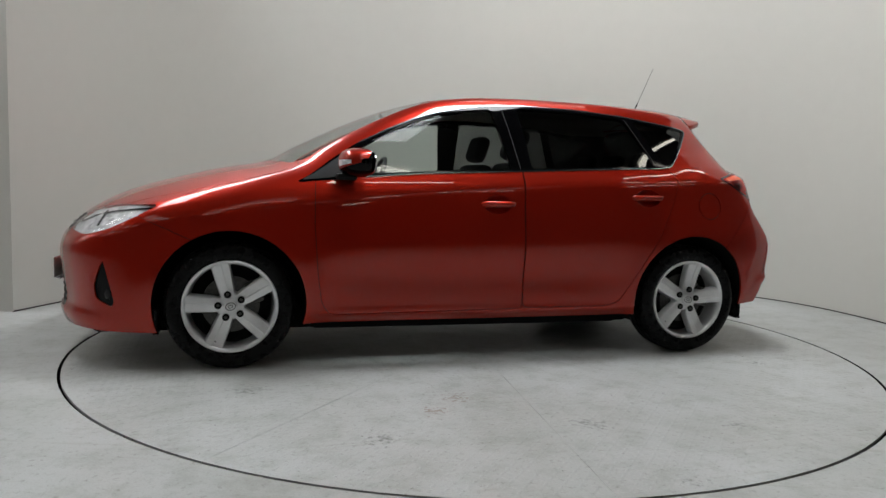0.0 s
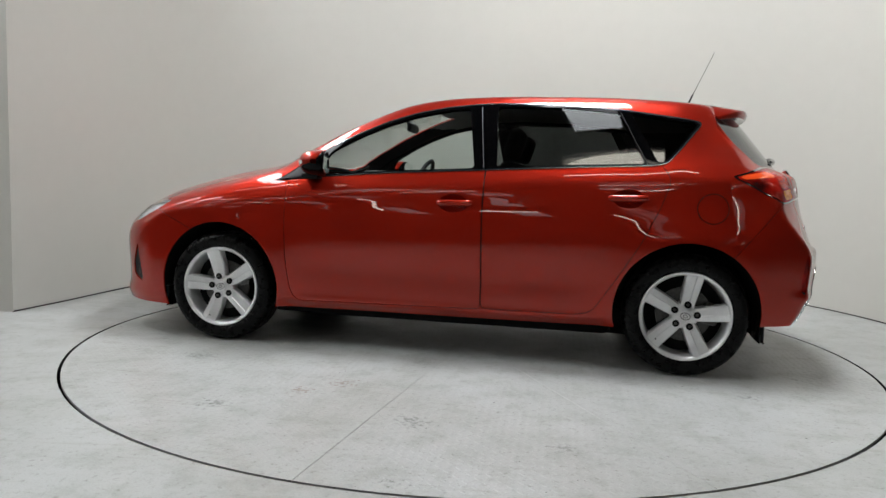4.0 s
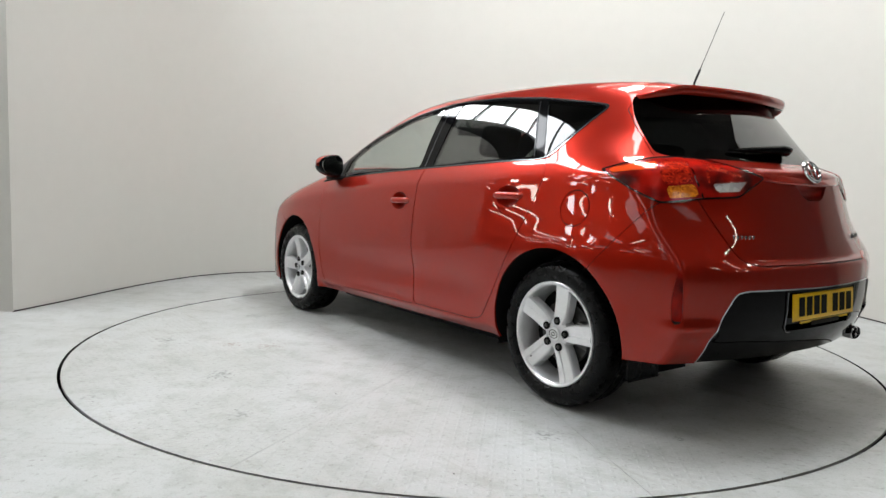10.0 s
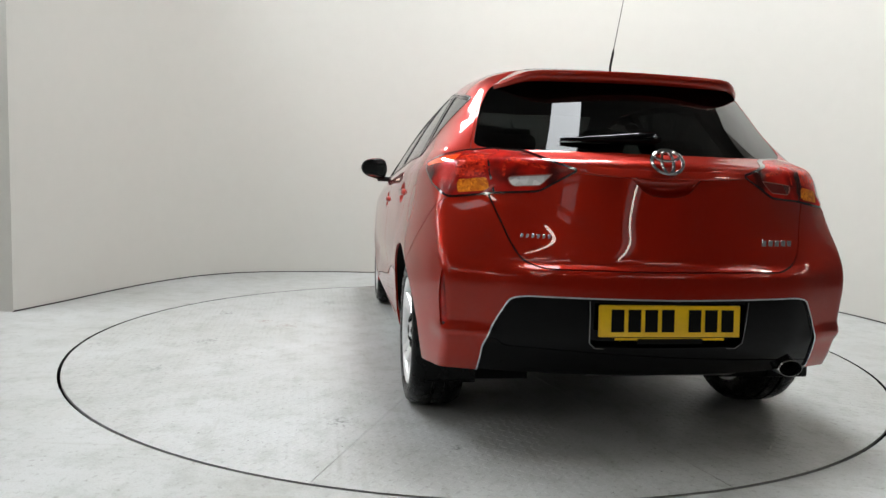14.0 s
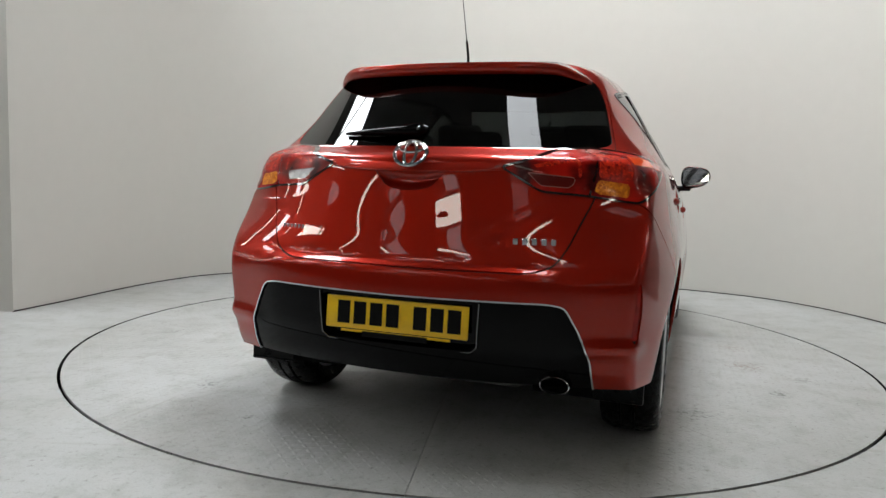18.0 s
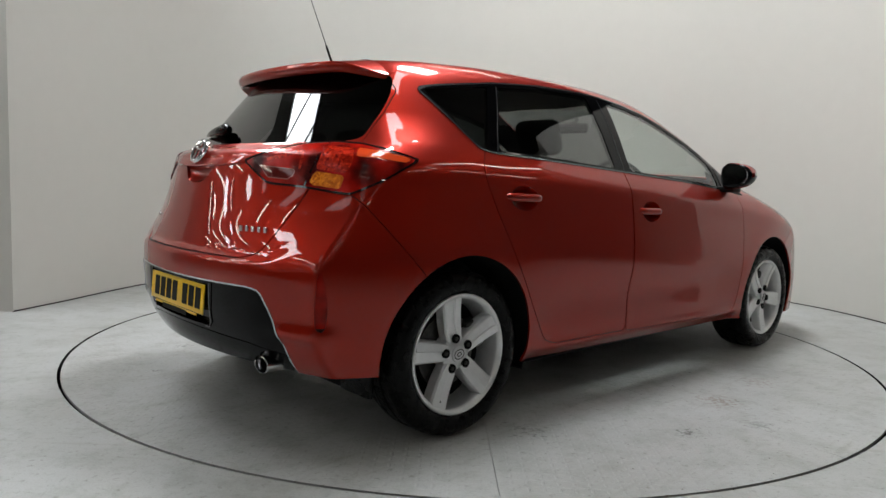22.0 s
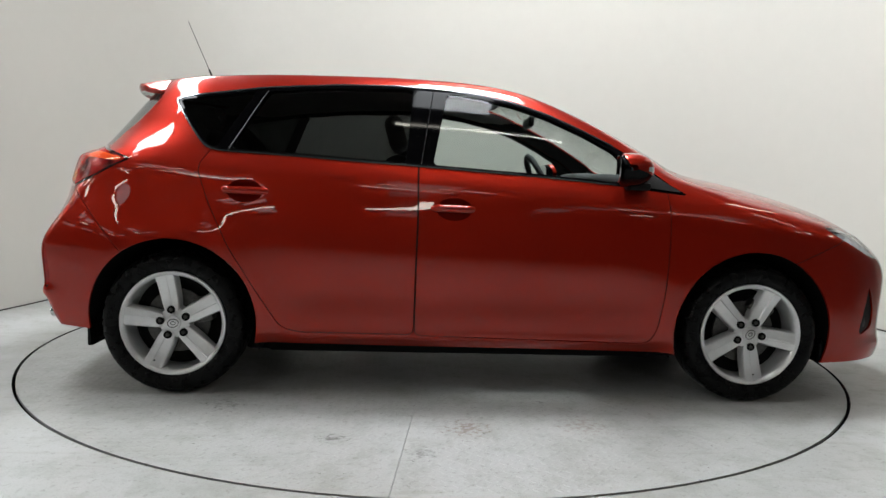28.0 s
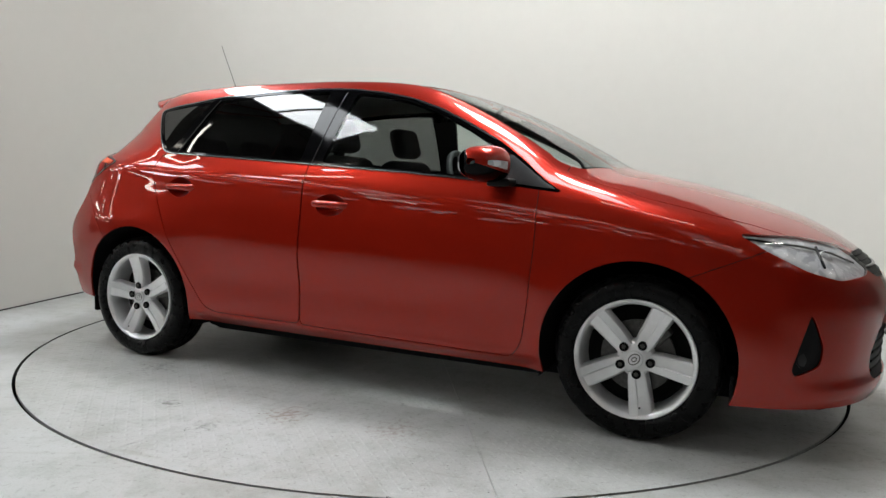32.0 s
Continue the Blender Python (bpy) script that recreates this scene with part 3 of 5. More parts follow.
tagged(part("wall_cove", bm, WALLM, None), "curved white painted studio wall", "wall", kind="structure")
# dark line along the wall's foot
bm = bmesh.new()
tube(bm, [(a - 0.0, b - 0.0, 0.003) for a, b in foot], 0.006, 6)
tagged(part("trim_foot", bm, GAPM, None), "dark joint along the foot of the curved wall", "trim", kind="structure")
# square end pieces beside the curved wall
for sx, x0, y0 in ((-1, -3.08, 0.28), (1, 3.3, 0.1)):
    bm = bmesh.new()
    box(bm, (min(x0, x0 + sx * 2.2), y0 - 0.0, 0), (max(x0, x0 + sx * 2.2), y0 + 0.14, WALL_H))
    tagged(part("wall_return", bm, WALLM, None, "", False), "white painted end of the studio wall", "wall", kind="structure")

# the hall round it
HX0, HX1, HY0, HY1 = -34.0, 10.0, -22.0, 5.2
for nm, lo, hi in (("wall_south", (HX0, HY0 - 0.2, 0), (HX1, HY0, ROOF)), ("wall_north", (HX0, HY1, 0), (HX1, HY1 + 0.2, ROOF)), ("wall_west", (HX0 - 0.2, HY0 - 0.2, 0), (HX0, HY1 + 0.2, ROOF)), ("wall_east", (HX1, HY0 - 0.2, 0), (HX1 + 0.2, HY1 + 0.2, ROOF))):
    bm = bmesh.new()
    box(bm, lo, hi)
    tagged(part(nm, bm, DARKWALL, None, "", False), "grey sheet cladding of the hall", "wall", kind="structure")


def ceiling():
    """Roof sheet with square openings for the near roof lights."""
    xs = sorted({HX0 - 0.2, HX1 + 0.2} | {a for x, y, sx, sy in ROOF_LIGHTS for a in (x - sx / 2, x + sx / 2)})
    ys = sorted({HY0 - 0.2, HY1 + 0.2} | {a for x, y, sx, sy in ROOF_LIGHTS for a in (y - sy / 2, y + sy / 2)})
    bm = bmesh.new()
    for xa, xb in zip(xs, xs[1:]):
        for ya, yb in zip(ys, ys[1:]):
            cx, cy = (xa + xb) / 2, (ya + yb) / 2
            if not any(abs(cx - x) < sx / 2 and abs(cy - y) < sy / 2 for x, y, sx, sy in ROOF_LIGHTS):
                box(bm, (xa, ya, ROOF), (xb, yb, ROOF + 0.1))
    bmesh.ops.remove_doubles(bm, verts=bm.verts, dist=1e-5)
    tagged(part("ceiling", bm, ROOFM, None, "", False), "grey sheet roof with roof lights", "ceiling", kind="structure")


ceiling()


def glow(name, color, strength):
    m = mat(name, (0.8, 0.8, 0.8), 0.4)
    b = m.node_tree.nodes["Principled BSDF"]
    b.inputs["Emission Color"].default_value = (*color, 1)
    b.inputs["Emission Strength"].default_value = strength
    return m


# emission put in for daylight; the dim copy serves the hall's east half
DAYPANEL = glow("daylight_glow", (0.93, 0.97, 1.0), 1.6)
DIMPANEL = glow("dim_daylight_glow", (0.93, 0.97, 1.0), 0.5)
SKYPANEL = glow("bright_daylight_glow", (0.93, 0.97, 1.0), 14.0)
TUBEGLOW = glow("lit_tube", (1.0, 0.95, 0.84), 18.0)
FARGLOW = glow("dim_tube", (1.0, 0.95, 0.84), 12.0)

# glazing bars across the near roof lights
for x, y, sx, sy in ROOF_LIGHTS[1:2]:
    n = int(sy / 0.95)
    for i in range(1, n):
        bm = bmesh.new()
        yy = y - sy / 2 + sy * i / n
        box(bm, (x - sx / 2, yy - 0.035, ROOF - 0.04), (x + sx / 2, yy + 0.035, ROOF + 0.03))
        tagged(part("glazing_bar", bm, STEEL, None, "", False), "painted steel bar across a roof light", "bar", "glazing bars")
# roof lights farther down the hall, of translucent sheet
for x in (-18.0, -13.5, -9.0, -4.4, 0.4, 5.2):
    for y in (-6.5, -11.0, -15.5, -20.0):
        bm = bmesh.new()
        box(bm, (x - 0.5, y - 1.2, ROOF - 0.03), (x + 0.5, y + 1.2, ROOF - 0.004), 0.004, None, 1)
        tagged(part("roof_panel", bm, DAYPANEL if x < -2 else DIMPANEL, None, "", False), "translucent roof panel glowing in place of daylight", "roof light", "roof panels")
# two rows of clear sheets beyond the studio's open end
for x, y in ((-7.4, -0.9), (-10.6, -0.9), (-7.4, -3.3), (-15.8, -1.0), (-15.8, -4.0), (-20.0, -0.6), (-25.5, -2.4)):
    for k in range(4):
        bm = bmesh.new()
        box(bm, (x - 1.0 + 0.5 * k, y - 0.28, ROOF - 0.03), (x - 0.56 + 0.5 * k, y + 0.28, ROOF - 0.004), 0.004, None, 1)
        tagged(part("roof_panel", bm, SKYPANEL, None, "", False), "clear roof panel glowing in place of daylight", "roof light", "roof panels")
# steel roof trusses
for y in (-4.6, -9.0, -13.4, -17.8):
    bm = bmesh.new()
    for z in (ROOF - 0.12, ROOF - 0.75):
        box(bm, (HX0, y - 0.05, z - 0.05), (HX1, y + 0.05, z + 0.05))
    k = 44
    for i in range(k):
        xa, xb = HX0 + (HX1 - HX0) * i / k, HX0 + (HX1 - HX0) * (i + 1) / k
        za, zb = (ROOF - 0.12, ROOF - 0.75) if i % 2 else (ROOF - 0.75, ROOF - 0.12)
        tube(bm, [(xa, y, za), (xb, y, zb)], 0.025, 6)
    tagged(part("roof_truss", bm, STEEL, None, "", False), "painted steel lattice roof truss", "truss", "roof trusses")


def batten(x, y, z, length, turn=0):
    """A tube light: housing, tube, two rods."""
    root = tagged(new("tube_light"), "hanging white batten with a lit fluorescent tube", "lamp", "tube lights")
    root.matrix_basis = pose(x, y, z, 0, 0, turn)
    bm = bmesh.new()
    box(bm, (-length / 2, -0.05, 0.0), (length / 2, 0.05, 0.06), 0.006)
    part("housing", bm, WALLM, root)
    bm = bmesh.new()
    tube(bm, [(-length / 2 + 0.04, 0, -0.03), (length / 2 - 0.04, 0, -0.03)], 0.034 if y > -6 and x > -12 else 0.045, 10)
    part("tube", bm, TUBEGLOW if y > -6 and x > -12 else FARGLOW, root, "lit white tube")
    for s in (-0.35, 0.35):
        bm = bmesh.new()
        tube(bm, [(s * length, 0, 0.05), (s * length, 0, ROOF - z)], 0.006, 6)
        part("rod", bm, STEEL, root)


batten(4.6, -0.1, 4.7, 3.6, 62)
batten(-4.55, 1.9, 4.5, 1.5, 90)
batten(-4.05, -1.95, 4.6, 1.3)
for x, y in ((-6.6, -4.5), (-9.6, -4.0), (-6.6, 2.5), (7.6, -4.6), (7.6, -1.1)):
    batten(x, y, 4.6, 1.8, 90)
for x, y in [(-13.0 + 4.4 * i + 1.1 * (j % 2), -10.3 - 2.9 * j) for i in range(4) for j in (0, 2)] + [(4.6, -10.3), (6.8, -16.1)]:
    batten(x, y, 4.6, 1.8, 90 * (round(x) % 2))
for x, y in ((0.75, -2.45), (0.9, 1.9), (-8.2, -2.0), (-6.2, -0.3), (-9.4, 0.4), (-11.6, -1.9), (5.2, -2.45), (-4.5, -7.5), (0.6, -7.5), (5.2, -7.5), (-9.5, -7.5)):
    batten(x, y, 4.6, 2.4 if x < -3 else 1.8)

# rows of tubes down the long west bay
for i, x in enumerate((-14.0, -17.5, -21.0, -24.5, -28.0, -31.5)):
    for j, y in enumerate((-4.2, -1.6, 0.6, 2.6)[i > 1:]):
        batten(x + 0.9 * (j % 2), y, 4.6, 2.2, 90 * ((i + j) % 2))

# ---------- the car ----------
car = tagged(new("car"), "red five-door hatchback car with silver alloy wheels", "car")
S = Shell()
xz, yz, xy = (lambda P: P[:, [0, 2]]), (lambda P: P[:, [1, 2]]), (lambda P: P[:, [0, 1]])


def region(pts, view, radius=0.02, grow=0.0):
    O = outline2(pts, radius)
    return lambda P: polysd(O, view(P)) - grow


def around_tail(P):
    return np.stack([P[:, 1] + P[:, 0] + 1.95, P[:, 2]], 1)


on_side = lambda P: (P[:, 1] > 0.42) & (P[:, 2] > 0.05)
on_tail = lambda P: P[:, 0] < -1.2
on_nose = lambda P: P[:, 0] > 1.4
on_top = lambda P: P[:, 2] > 0.6

# lower edge and wheel arches
low = curve([(-2.2, 0.30), (-1.8, 0.29), (-1.6, 0.28), (-0.95, 0.235), (0.9, 0.225), (1.6, 0.190), (2.2, 0.20)], 0.05)
S.cut(lambda P: P[:, 2] - low(P[:, 0]), "off")
ARCH = 0.368
for cx in (1.3, -1.3):
    S.cut(lambda P: np.maximum(np.hypot(P[:, 0] - cx, P[:, 2] - 0.328) - ARCH, 0.45 - P[:, 1]), "off")

# side glass outline
DLO = [(0.995, 0.938), (0.65, 0.976), (0.31, 1.003), (-0.23, 1.034), (-0.75, 1.062), (-1.10, 1.078), (-1.175, 1.092), (-1.24, 1.165), (-1.365, 1.322), (-1.28, 1.340), (-0.95, 1.386), (-0.62, 1.413), (-0.33, 1.420), (-0.15, 1.414), (0.03, 1.392), (0.20, 1.357), (0.36, 1.304), (0.52, 1.232), (0.68, 1.150), (0.80, 1.070), (0.91, 0.985)]
S.cut(region(DLO, xz, 0.03), "daylight", where=on_side)
S.cut(region(DLO, xz, 0.03, -0.007), "frame", of=("daylight",), where=on_side)
# panes within it
FRONT = [(0.70, 0.988), (0.31, 1.019), (-0.17, 1.046), (-0.105, 1.388), (0.03, 1.372), (0.20, 1.336), (0.36, 1.281), (0.52, 1.208), (0.66, 1.130), (0.70, 1.07)]
REAR = [(-0.29, 1.053), (-0.75, 1.079), (-1.065, 1.092), (-0.925, 1.365), (-0.62, 1.393), (-0.33, 1.400), (-0.265, 1.398)]
QUARTER = [(-1.128, 1.098), (-1.160, 1.106), (-1.22, 1.172), (-1.335, 1.316), (-1.26, 1.325), (-0.985, 1.365)]
S.cut(region(FRONT, xz, 0.02), "glass_front", of=("frame",), where=on_side)
S.cut(region(REAR, xz, 0.02), "glass_rear", of=("frame",), where=on_side)
S.cut(region(QUARTER, xz, 0.02), "glass_quarter", of=("frame",), where=on_side)
foot = curve([(0.995, 0.938), (0.65, 0.976), (0.31, 1.003), (-0.23, 1.034), (-0.75, 1.062), (-1.10, 1.078), (-1.3, 1.09)][::-1], 0.02)
S.cut(lambda P: 0.66 - P[:, 0], "frame", of=("daylight",), where=on_side)
S.cut(lambda P: P[:, 2] - foot(P[:, 0]) - 0.0095, "belt_trim", of=("daylight",), where=on_side)
SAIL = [(0.96, 0.953), (0.735, 0.978), (0.735, 1.10), (0.80, 1.055), (0.90, 0.985)]
S.cut(region(SAIL, xz, 0.015), "sail", of=("frame",), where=on_side)

# lamps, tail glass, tailgate, valance
LAMP = [(0.335, 1.020), (0.48, 1.052), (0.66, 1.088), (0.83, 1.098), (0.97, 1.090), (1.10, 1.072), (1.27, 1.036), (1.10, 0.955), (0.955, 0.906), (0.86, 0.912), (0.71, 0.926), (0.50, 0.936)]
S.cut(region(LAMP, around_tail, 0.025), "lamp_edge", where=on_tail)
S.cut(region(LAMP, around_tail, 0.025, -0.0075), "lamp", of=("lamp_edge",), where=on_tail)
S.cut(lambda P: np.abs(around_tail(P)[:, 0] - 0.712 - (P[:, 2] - 0.93) * 0.55) - 0.006, "lamp_edge", of=("lamp",), where=on_tail)
S.cut(lambda P: np.abs(around_tail(P)[:, 0] - 0.712 - (P[:, 2] - 0.93) * 0.55) - 0.0025, "gap", of=("lamp_edge",), where=on_tail)
S.cut(lambda P: around_tail(P)[:, 0] - 0.712 - (P[:, 2] - 0.93) * 0.55, "lamp_in", of=("lamp",), where=on_tail)
S.cut(region([(0.735, 0.938), (0.90, 0.926), (0.92, 0.972), (0.76, 0.985)], around_tail, 0.008), "amber", of=("lamp",), where=on_tail)
S.cut(region([(0.765, 0.992), (0.925, 0.980), (0.955, 1.020), (0.945, 1.068), (0.80, 1.074)], around_tail, 0.015), "cells", of=("lamp",), where=on_tail)
S.cut(region([(0.47, 1.026), (0.685, 1.062), (0.700, 1.035), (0.685, 0.985), (0.672, 0.985), (0.678, 1.030), (0.665, 1.043), (0.48, 1.014)], around_tail, 0.006), "streak", of=("lamp_in",), where=on_tail)
S.cut(region([(0.965, 1.068), (1.10, 1.056), (1.225, 1.037), (1.20, 1.022), (1.09, 1.032), (0.965, 1.038)], around_tail, 0.008), "bar", of=("lamp",), where=on_tail)
S.cut(region([(0.45, 1.003), (0.665, 0.990), (0.635, 0.952), (0.50, 0.958)], around_tail, 0.01), "clear", of=("lamp_in",), where=on_tail)
S.cut(region([(0.45, 1.003), (0.665, 0.990), (0.635, 0.952), (0.50, 0.958)], around_tail, 0.01, -0.0035), "clear_in", of=("clear",), where=on_tail)
GLASS = [(-0.6, 1.402), (0.0, 1.402), (0.40, 1.395), (0.50, 1.380), (0.547, 1.356), (0.588, 1.28), (0.626, 1.16), (0.642, 1.108), (0.58, 1.094), (0.3, 1.088), (0.0, 1.086), (-0.6, 1.086)]
S.cut(region(GLASS, yz, 0.03), "glass_tail", where=on_tail)
GATE = [(-0.6, 1.6), (0.55, 1.6), (0.556, 1.42), (0.568, 1.345), (0.594, 1.28), (0.631, 1.16), (0.648, 1.112), (0.652, 1.09), (0.625, 1.0), (0.615, 0.93), (0.578, 0.84), (0.545, 0.755), (0.51, 0.70), (0.44, 0.678), (-0.6, 0.678)]
gate_sd = region(GATE, yz, 0.03)
S.cut(lambda P: np.maximum(gate_sd(P), P[:, 0] + 1.44), "gate", where=on_tail)
S.cut(lambda P: np.maximum(gate_sd(P) - np.where(P[:, 2] > 1.0, 0.0025, 0.0055), P[:, 0] + 1.436), "gap", where=on_tail)
S.cut(region([(0.822, 0.462), (0.872, 0.452), (0.884, 0.54), (0.872, 0.62), (0.852, 0.668), (0.838, 0.655), (0.826, 0.56)], around_tail, 0.02), "slot", where=on_tail)
VALANCE = [(-0.6, 0.574), (0.50, 0.580), (0.555, 0.572), (0.60, 0.49), (0.635, 0.40), (0.65, 0.2), (-0.6, 0.2)]
S.cut(region(VALANCE, yz, 0.02), "valance", where=on_tail)
S.cut(region([(-0.5, 0.566), (0.285, 0.566), (0.283, 0.425), (0.262, 0.408), (-0.5, 0.408)], yz, 0.01), "recess", of=("valance",), where=on_tail)
S.cut(region(VALANCE, yz, 0.02, 0.005), "chrome_strip", where=on_tail)

# nose: lamps, grille, openings
HEAD = [(1.63, 0.814), (1.83, 0.806), (1.97, 0.775), (2.08, 0.725), (2.085, 0.668), (1.98, 0.655), (1.87, 0.688), (1.74, 0.752)]
S.cut(region(HEAD, xz, 0.02), "headlamp", where=lambda P: (P[:, 0] > 1.5) & (P[:, 1] > 0.40))
GRILLE = [(-0.5, 0.755), (0.40, 0.745), (0.47, 0.70), (0.40, 0.655), (0.0, 0.64), (-0.5, 0.64)]
S.cut(region(GRILLE, yz, 0.02), "grille", where=on_nose)
LOWER = [(-0.5, 0.47), (0.42, 0.47), (0.50, 0.36), (0.47, 0.27), (-0.5, 0.25)]
S.cut(region(LOWER, yz, 0.03), "intake", where=on_nose)
FOG = [(1.893, 0.545), (1.836, 0.335), (1.85, 0.312), (1.93, 0.35), (1.938, 0.42)]
S.cut(region(FOG, xz, 0.02), "fog_recess", where=lambda P: (P[:, 0] > 1.6) & (P[:, 1] > 0.5))

# screen and bonnet
SCREEN = [(0.27, -0.6), (0.27, 0.0), (0.22, 0.38), (0.18, 0.470), (0.30, 0.505), (0.60, 0.570), (0.90, 0.635), (0.995, 0.58), (1.09, 0.35), (1.115, 0.0), (1.115, -0.6)]
S.cut(region(SCREEN, xy, 0.02), "screen", where=on_top)
COWL = [(0.88, -0.6), (0.88, 0.640), (0.925, 0.645), (1.01, 0.595), (1.095, 0.36), (1.130, 0.0), (1.130, -0.6)]
S.cut(region(COWL, xy, 0.02), "cowl", where=on_top)
BONNET = [(0.97, -0.6), (0.97, 0.70), (1.30, 0.735), (1.55, 0.715), (1.75, 0.665), (1.92, 0.57), (2.03, 0.45), (2.085, 0.25), (2.11, 0.0), (2.11, -0.6)]
S.cut(region(BONNET, xy, 0.03), "bonnet", where=on_top)
S.cut(region(BONNET, xy, 0.03, 0.004), "gap", where=on_top)

# doors and flap
DOOR1 = [(0.884, 0.99), (0.893, 0.90), (0.895, 0.74), (0.878, 0.49), (0.855, 0.33), (0.815, 0.272), (-0.2, 0.288), (-0.2355, 0.292), (-0.2325, 0.60), (-0.228, 0.80), (-0.232, 1.1), (0.5, 1.1)]
DOOR2 = [(-0.2405, 0.292), (-0.76, 0.294), (-0.83, 0.318), (-0.935, 0.48), (-1.053, 0.675), (-1.145, 0.866), (-1.19, 0.99), (-1.185, 1.03), (-1.13, 1.11), (-0.237, 1.11), (-0.233, 0.80), (-0.2375, 0.60)]
for nm, D in (("door_front", DOOR1), ("door_rear", DOOR2)):
    S.cut(region(D, xz, 0.03, -0.0012), nm, where=on_side)
for D in (DOOR1, DOOR2):
    S.cut(region(D, xz, 0.03, 0.0024), "gap", where=lambda P: on_side(P) & (P[:, 2] < belt(P[:, 0]) + 0.03))
S.cut(lambda P: np.hypot(P[:, 0] + 1.40, P[:, 2] - 0.872) - 0.0735, "flap", where=on_side)
S.cut(lambda P: np.hypot(P[:, 0] + 1.40, P[:, 2] - 0.872) - 0.0780, "flap_gap", where=on_side)
# hollows behind the handles and under the tail badge
BOWLS = ((-0.072, 0.853), (-0.985, 0.909))
for (cx, cz), nm in zip(BOWLS, ("door_front", "door_rear")):
    S.cut(lambda P: np.hypot((P[:, 0] - cx) / 0.079, (P[:, 2] - cz) / 0.050) * 0.05 - 0.05, "bowl", of=(nm,), where=on_side)
HOLLOW = [(-0.3, 1.012), (0.150, 1.012), (0.120, 0.985), (0.085, 0.945), (0.045, 0.932), (-0.3, 0.930)]
S.cut(region(HOLLOW, yz, 0.02), "hollow", of=("gate",), where=on_tail)
# bumpers, parted from the wings along a slanting joint


def below(x0, z0, x1, z1):
    """Signed distance to a line in side view; negative on the bumper's side."""
    a, e = np.array((x0, z0)), np.array((x1 - x0, z1 - z0))
    return lambda P: (e[0] * (P[:, 2] - a[1]) - e[1] * (P[:, 0] - a[0])) / np.hypot(*e)


for name, line, near in (("rear_bumper", below(-1.755, 0.915, -1.53, 0.655), lambda P: (P[:, 0] < -1.4) & (P[:, 2] < 0.96)), ("front_bumper", below(1.50, 0.655, 1.735, 0.757), lambda P: (P[:, 0] > 1.4) & (P[:, 2] < 0.80))):
    S.cut(lambda P: line(P) + 0.0016, name, where=near)
    S.cut(lambda P: line(P) - 0.0016, "gap", where=near)
S.finish()


def surf_y(x, z):
    """Half width of the body at a place on its side."""
    y = np.linspace(0.0, 1.0, 2001)
    f = body_f(np.full_like(y, x), y, np.full_like(y, z))
    return y[np.nonzero(f < 0)[0][-1]] if (f < 0).any() else 0.0


def surf_z(x, y):
    """Height of the body's top at a place on it."""
    z = np.linspace(0.6, 1.6, 2001)
    f = body_f(np.full_like(z, x), np.full_like(z, y), z)
    return z[np.nonzero(f < 0)[0][-1]] if (f < 0).any() else 0.6


def surf_x(y, z, sign):
    """How far the nose (1) or tail (-1) reaches at a place on it."""
    x = np.linspace(1.0, 2.4, 2801) * sign
    f = body_f(x, np.full_like(x, y), np.full_like(x, z))
    return x[np.nonzero(f < 0)[0][-1]] if (f < 0).any() else sign * 1.9


def pane(data, axis, like=None):
    """The same pane with its normals eased to a smoothly bent sheet, so that reflections run true."""
    P, N, F = data
    o = [k for k in range(3) if k != axis]
    Q, B, _ = like or data
    mid, spread = Q[:, o].mean(0) * (axis == 1, 1), Q[:, o].std(0)
    if axis == 0:
        powers = [(1, 0), (1, 1)], [(0, 0), (0, 1)]
    else:
        powers = [[(0, 0), (1, 0), (0, 1), (2, 0), (1, 1), (0, 2)]] * 2
    M = np.zeros_like(N)
    M[:, axis] = 1
    for k, pw in zip(o, powers):
        A, C = (np.stack([u**i * v**j for i, j in pw], 1) for u, v in (((p[:, o] - mid) / spread).T for p in (Q, P)))
        M[:, k] = C @ np.linalg.lstsq(A, B[:, k] / B[:, axis], rcond=None)[0]
    if axis == 0:
        M[:, 1] *= 0.55 + 0.45 * np.minimum(1.0, np.abs(P[:, 1]) / 0.5) ** 2
        M[:, 2] -= 0.022
    M /= np.linalg.norm(M, axis=1)[:, None]
    M *= np.sign((M * N).sum(1).mean())
    return P, M, F


REDBAR = mat("bright_red_lens", (0.90, 0.085, 0.015), 0.1, 0.0, Coat_Weight=1.0)
SATIN = mat("dark_satin_trim", (0.045, 0.045, 0.048), 0.30, 0.9)
BELT = mat("satin_bright_trim", (0.12, 0.12, 0.125), 0.22, 0.95)
PIANO = mat("polished_black_panel", (0.0015, 0.0015, 0.0018), 0.03, 0.0, Specular_IOR_Level=0.11)
MIRROR = mat("mirror_glass", (0.78, 0.79, 0.80), 0.02, 1.0)
SMOKE = mat("pale_red_lens", (0.40, 0.13, 0.11), 0.12, 0.3, Coat_Weight=1.0)

shell_part("bodyshell", S.panel(["shell"], rim=0.009), PAINT, car)
for name in ("rear_bumper", "front_bumper"):
    shell_part(name, S.panel([name], rim=0.009), PAINT, car)
# strips sunk in the panel gaps; the gaps' shade is in their near-black colour
shell_part("gap_strip", S.panel(["gap"], lift=-0.006, rim=0), GAPM, car, "near-black strip sunk in the panel gaps")
shell_part("fuel_flap", S.panel(["flap"], 1), PAINT, car)
shell_part("flap_gap_strip", S.panel(["flap_gap"], 1, -0.006, 0), GAPM, car)
shell_part("quarter_panel", S.panel(["flap", "flap_gap"], -1, 0, 0), PAINT, car)
shell_part("bonnet", S.panel(["bonnet"]), PAINT, car)
